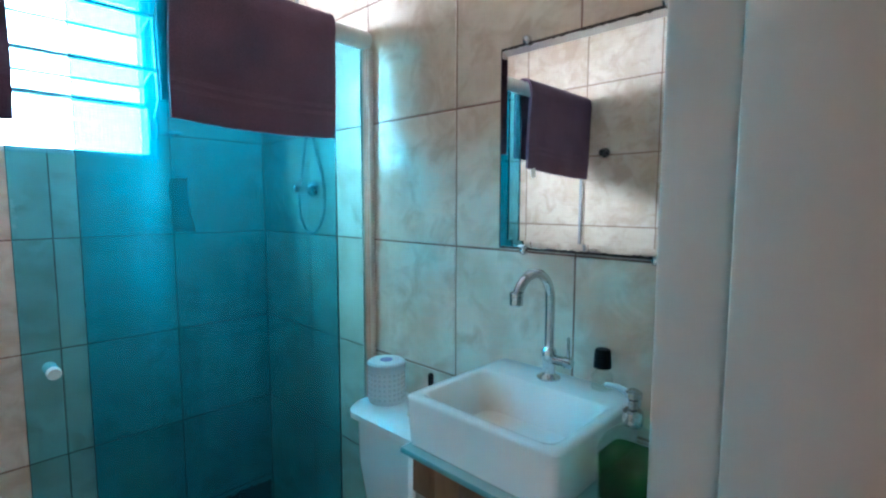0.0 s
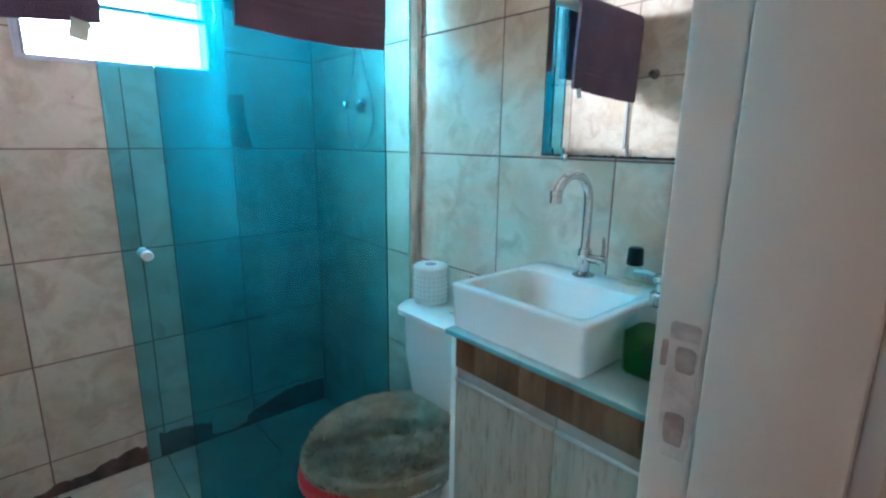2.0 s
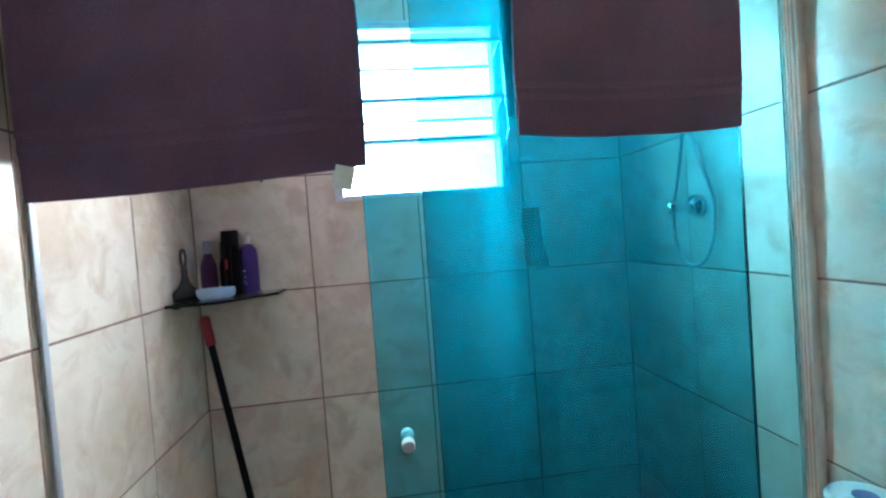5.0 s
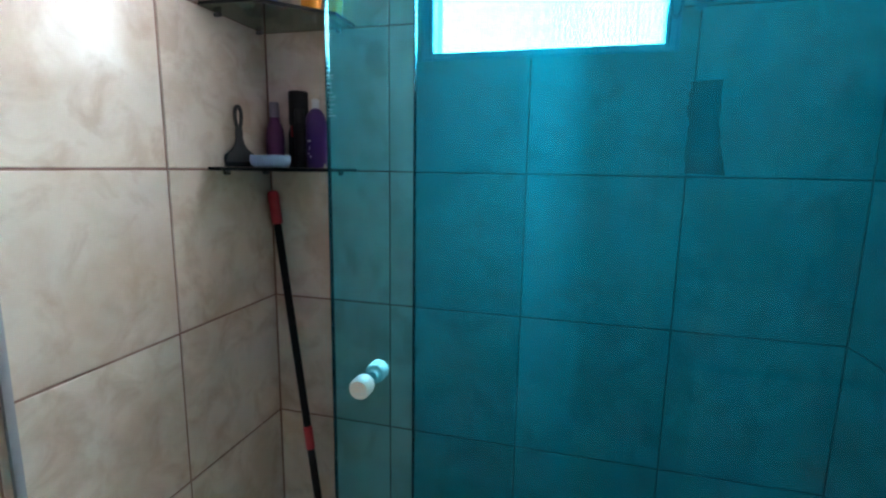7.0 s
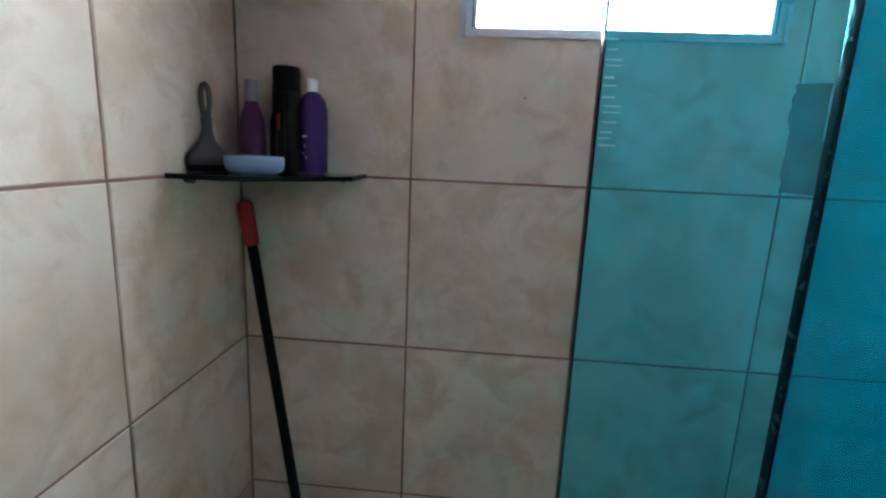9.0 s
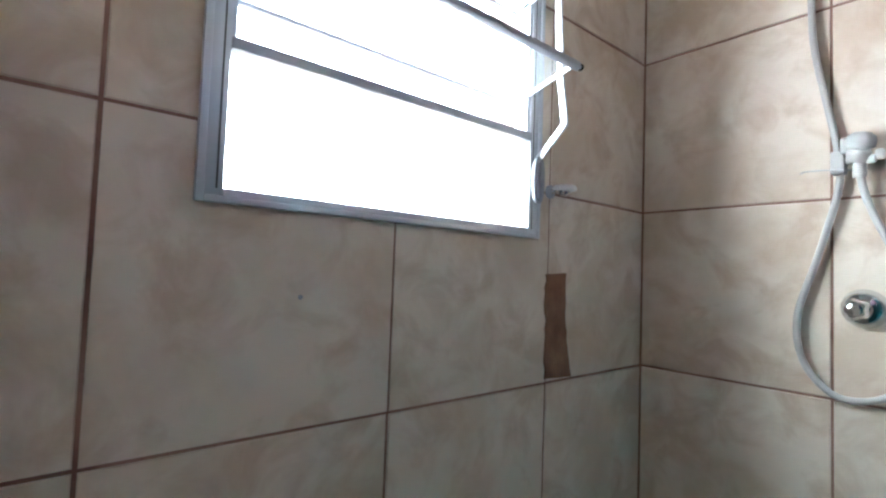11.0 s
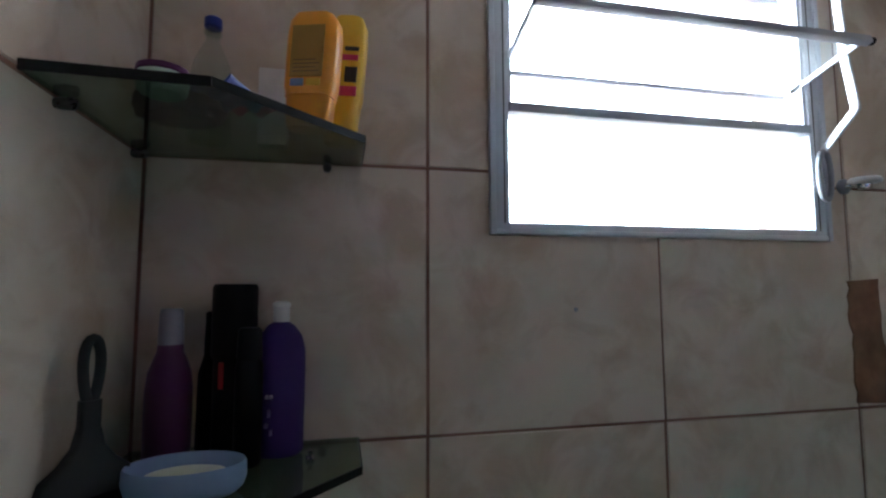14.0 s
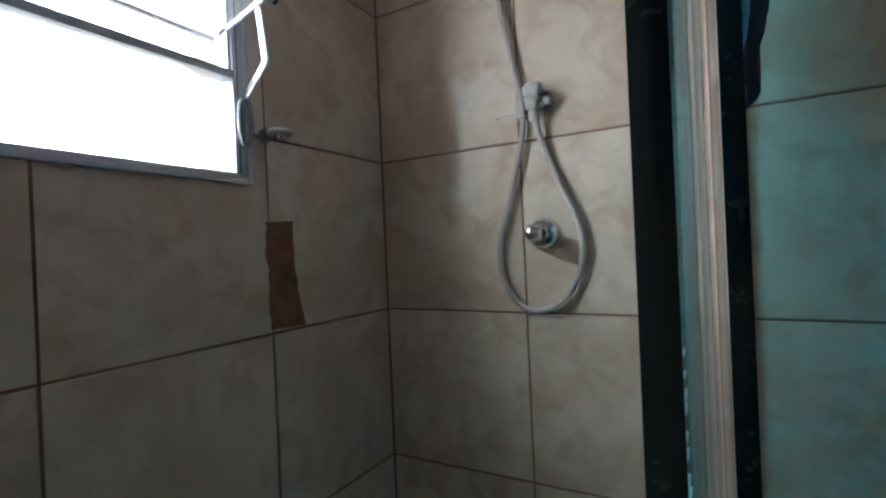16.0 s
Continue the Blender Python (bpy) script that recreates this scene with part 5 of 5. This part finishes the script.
BX = 0.086
t = thing("spray_bottle", (BX, -0.048, S2), "clear plastic bottle with a blue cap", "bottle")
part("bottle", lathe([(0.020, 0), (0.0230, 0.004), (0.0230, 0.078), (0.0205, 0.094), (0.0125, 0.113), (0.0085, 0.122), (0.0085, 0.139)], (BX, -0.048, S2), 26), CLEAR_PLASTIC, t)
part("neck_ring", lathe([(0.0088, 0.131), (0.0108, 0.132), (0.0108, 0.134), (0.0088, 0.135)], (BX, -0.048, S2), 20), CLEAR_PLASTIC, t)
part("cap", lathe([(0.0090, 0.139), (0.0100, 0.140), (0.0100, 0.150), (0.0080, 0.152)], (BX, -0.048, S2), 20), BLUE_CAP, t)
t = thing("wash_puff", (0.078, -0.122, S2), "dark navy oval bath sponge on the glass shelf", "sponge")
bm = bmesh.new()
bmesh.ops.create_icosphere(bm, subdivisions=4, radius=0.040)
for v in bm.verts:
    n = v.co.normalized()
    k = 1 + 0.10 * noise.noise(n * 4.0) + 0.05 * noise.noise(n * 14)
    v.co = Vector((n.x * 0.044 * k, n.y * 0.036 * k, max(n.z * 0.026 * k, -0.014)))
low = min(v.co.z for v in bm.verts)
bmesh.ops.translate(bm, verts=bm.verts, vec=(0.078, -0.122, S2 - low + 0.0002))
part("mesh_ball", bm, NAVY, t)
t = thing("soap_pot", (0.082, -0.189, S2), "small round mint green soap pot", "pot")
part("pot", lathe([(0.017, 0.0002), (0.0205, 0.003), (0.0215, 0.012), (0.0205, 0.017)], (0.082, -0.189, S2), 26), MINT, t)
part("lid", lathe([(0.0212, 0.017), (0.0218, 0.018), (0.0210, 0.023), (0.015, 0.025)], (0.082, -0.189, S2), 26), PLUM, t, "plum lid")
t = thing("plastic_sachet", (0.140, -0.168, S2), "crumpled blue plastic sachet with a pink end", "sachet")
for name, mat, x0, x1 in (("sheet", SACHET_BLUE, -0.040, 0.018), ("printed_end", PINK_LABEL, 0.0185, 0.036)):
    bm = bmesh.new()
    bmesh.ops.create_grid(bm, x_segments=14, y_segments=12, size=0.5)
    for v in bm.verts:
        v.co.x, v.co.y = x0 + (v.co.x + 0.5) * (x1 - x0), v.co.y * 0.040
        v.co.z = 0.010 + 0.012 * noise.noise(Vector((v.co.x * 60, v.co.y * 60, 2.0)))
    ext = bmesh.ops.extrude_face_region(bm, geom=bm.faces[:])
    bmesh.ops.translate(bm, verts=[v for v in ext["geom"] if isinstance(v, bmesh.types.BMVert)], vec=(0, 0, -0.003))
    bmesh.ops.recalc_face_normals(bm, faces=bm.faces)
    if name == "sheet":
        zmin = min(v.co.z for v in bm.verts)
    bmesh.ops.transform(bm, matrix=Matrix.Translation((0.140, -0.168, S2 - zmin + 0.0003)) @ Matrix.Rotation(radians(68), 4, "Z"), verts=bm.verts)
    part(name, bm, mat, t)
t = thing("tissue_pack", (0.150, -0.040, S2), "small white folded paper pack", "paper pack")
part("pack", box(0.139, 0.174, -0.052, -0.030, S2 + 0.0002, S2 + 0.096, 0.003), PAPER, t)

# ---- squeegee pole leaning in the corner ----
top, foot = Vector((0.017, -0.020, 1.157)), Vector((0.240, -0.140, 0.012))
pole = thing("squeegee", (foot.x, foot.y, 0), "black and red pole squeegee leaning in the shower corner", "squeegee")
along = lambda s: top + (foot - top) * s
part("pole", tube([along(0.06), along(0.97)], 0.0105, 16), BLACK_PLASTIC, pole)
part("grip", tube([along(0.0), along(0.004), along(0.012), along(0.075), along(0.08)], [0.009, 0.0142, 0.0155, 0.0148, 0.0130], 18), MOP_RED, pole, "red plastic grip")
part("joint_sleeve", tube([along(0.565), along(0.57), along(0.615), along(0.62)], [0.0112, 0.0125, 0.0125, 0.0112], 18), MOP_RED, pole, "red joint sleeve")
fx, fy = along(0.97).x, along(0.97).y
part("head", box(fx - 0.16, fx + 0.16, fy - 0.02, fy + 0.02, 0.022, 0.055, 0.006), BLACK_PLASTIC, pole)
part("blade", box(fx - 0.165, fx + 0.165, fy - 0.005, fy + 0.005, 0.0005, 0.024, 0.001), BLACK_RUBBER, pole)

# ---- things round the sink ----
DP = Vector((1.215, -1.673, CZ))
t = thing("soap_dispenser", DP, "clear pump dispenser half full of green liquid soap", "soap dispenser")
part("liquid", loft([(rounded(DP.x, DP.y, 0.039, 0.039, 0.016), CZ + 0.004), (rounded(DP.x, DP.y, 0.041, 0.041, 0.016), CZ + 0.008), (rounded(DP.x, DP.y, 0.0425, 0.0425, 0.016), CZ + 0.079)]), GREEN_SOAP, t, "green liquid soap")
part("bottle", loft([(rounded(DP.x, DP.y, h, h, r), CZ + z) for h, r, z in ((0.040, 0.016, 0.0005), (0.0435, 0.018, 0.006), (0.0450, 0.018, 0.050), (0.0450, 0.018, 0.088), (0.0435, 0.022, 0.100), (0.037, 0.026, 0.112), (0.026, 0.022, 0.121), (0.016, 0.0155, 0.127), (0.013, 0.0125, 0.136))]), CLEAR_PLASTIC, t)
part("collar", lathe([(0.015, 0.130), (0.016, 0.132), (0.016, 0.152), (0.012, 0.156), (0.008, 0.157), (0.007, 0.177)], DP, 24), CHROME, t)
part("pump_head", lathe([(0.010, 0.172), (0.013, 0.175), (0.013, 0.184), (0.009, 0.187)], DP, 20), CHROME, t)
part("nozzle", tube([DP + Vector((0, 0.008, 0.180)), DP + Vector((0.008, 0.032, 0.182)), DP + Vector((0.014, 0.054, 0.178))], [0.006, 0.005, 0.004], 12), ALUMINIUM, t)
BC = Vector((1.388, -1.540, sz + 0.0))
t = thing("cosmetic_bottle", BC, "small pale blue bottle with a black cap on the sink ledge", "bottle")
part("bottle", lathe([(0.020, 0), (0.022, 0.002), (0.022, 0.030), (0.014, 0.040), (0.010, 0.045)], (BC.x - 0.006, BC.y, BC.z + 0.0004), 24), CLEAR_PLASTIC, t)
part("cap", lathe([(0.017, 0.045), (0.018, 0.046), (0.016, 0.080), (0.013, 0.084)], (BC.x - 0.006, BC.y, BC.z), 22), BLACK_PLASTIC, t)
NP = Vector((1.378, -1.045, ck))
t = thing("nail_polish", NP, "small dark bottle with a black cap on the cistern", "bottle")
part("bottle", box(NP.x - 0.011, NP.x + 0.011, NP.y - 0.011, NP.y + 0.011, ck + 0.0003, ck + 0.060, 0.004, 3), BLACK_PLASTIC, t)
part("cap", lathe([(0.008, 0.060), (0.008, 0.098), (0.006, 0.103)], NP, 18), BLACK_PLASTIC, t)


# ---- tiles: one object each, sharing meshes ----
TILE_MESH = {}


def tile_mesh(pieces, mat):
    key = (mat.name, tuple((round(a, 4), round(b, 4), round(c, 4), round(d, 4)) for a, b, c, d in pieces))
    if key in TILE_MESH:
        return TILE_MESH[key]
    bm = bmesh.new()
    ch, dp = 0.0016, 0.0055
    if len(pieces) > 1:
        for a, b, c, d in pieces:
            vs = [bm.verts.new((x, y, 0.0)) for x, y in ((a, c), (b, c), (b, d), (a, d))]
            bm.faces.new(vs)
            lo = [bm.verts.new((x, y, -dp)) for x, y in ((a, c), (b, c), (b, d), (a, d))]
            for i in range(4):
                bm.faces.new((vs[i], lo[i], lo[(i + 1) % 4], vs[(i + 1) % 4]))
    else:
        a, b, c, d = pieces[0]
        rings = []
        for e, z in ((0, -dp), (0, -ch), (ch, 0)):
            rings.append([bm.verts.new((x, y, z)) for x, y in ((a + e, c + e), (b - e, c + e), (b - e, d - e), (a + e, d - e))])
        for lo, hi in zip(rings, rings[1:]):
            for i in range(4):
                bm.faces.new((lo[i], lo[(i + 1) % 4], hi[(i + 1) % 4], hi[i]))
        bm.faces.new(rings[-1])
    TILE_MESH[key] = mesh_of("tile", bm, mat)
    return TILE_MESH[key]


def cut_out(rect, hole):
    a, b, c, d = rect
    if not hole:
        return [rect]
    e, f, g, h = hole
    if e >= b or f <= a or g >= d or h <= c:
        return [rect]
    out = []
    if e > a:
        out.append((a, e, c, d))
    if f < b:
        out.append((f, b, c, d))
    lo, hi = max(a, e), min(b, f)
    if g > c:
        out.append((lo, hi, c, g))
    if h < d:
        out.append((lo, hi, h, d))
    return [r for r in out if r[1] - r[0] > 0.004 and r[3] - r[2] > 0.004]


JOINT = 0.0045


def lay_tiles(parent, us, vs, frame_m, mat, hole=None, seed=0, rough=0.0004):
    """Tiles between the grid lines us and vs, in the plane of frame_m (x along, y up, z out of the wall)."""
    rnd = random.Random(seed)
    for a, b in zip(us, us[1:]):
        for c, d in zip(vs, vs[1:]):
            w, h = b - a - JOINT, d - c - JOINT
            if w < 0.006 or h < 0.006:
                continue
            pieces = cut_out((a + JOINT / 2, b - JOINT / 2, c + JOINT / 2, d - JOINT / 2), hole)
            if not pieces:
                continue
            cx, cy = (a + b) / 2, (c + d) / 2
            local = [(p[0] - cx, p[1] - cx, p[2] - cy, p[3] - cy) for p in pieces]
            ob = new("tile", tile_mesh(local, mat))
            ob.matrix_world = frame_m @ Matrix.Translation((cx, cy, rnd.uniform(-rough, rough))) @ Euler((rnd.uniform(-0.0012, 0.0012), rnd.uniform(-0.0012, 0.0012), 0)).to_matrix().to_4x4()
            m = ob.matrix_world.copy()
            ob.parent = parent
            ob.matrix_world = m


def plane(origin, u, v):
    u, v = Vector(u), Vector(v)
    n = u.cross(v)
    m = Matrix((u, v, n)).transposed().to_4x4()
    m.translation = origin
    return m


SIDE = [0.0, 0.360, 0.726, 1.098, 1.451, 1.812, -YS]
lay_tiles(wall_north, [0, TX, 2 * TX, 3 * TX, W], ROWS, plane((0, 0, 0), (1, 0, 0), (0, 0, 1)), WALL_TILE, (WX0 - 0.001, WX1 + 0.001, WZ0 - 0.001, WZ1 + 0.001), 1)
lay_tiles(wall_west, [-s for s in SIDE[::-1]], ROWS, plane((0, 0, 0), (0, 1, 0), (0, 0, 1)), WALL_TILE, None, 2)
lay_tiles(wall_east, SIDE, ROWS, plane((W, 0, 0), (0, -1, 0), (0, 0, 1)), WALL_TILE, None, 3)
lay_tiles(wall_south, [0, TX, 2 * TX, 3 * TX, W], ROWS, plane((W, YS, 0), (-1, 0, 0), (0, 0, 1)), WALL_TILE, (W - DX1 - 0.021, W - DX0 + 0.021, -0.01, DH + 0.021), 4)
lay_tiles(floor, [0, TX, 2 * TX, 3 * TX, W], [-s for s in SIDE[::-1]], plane((0, 0, 0), (1, 0, 0), (0, 1, 0)), FLOOR_TILE, None, 5)
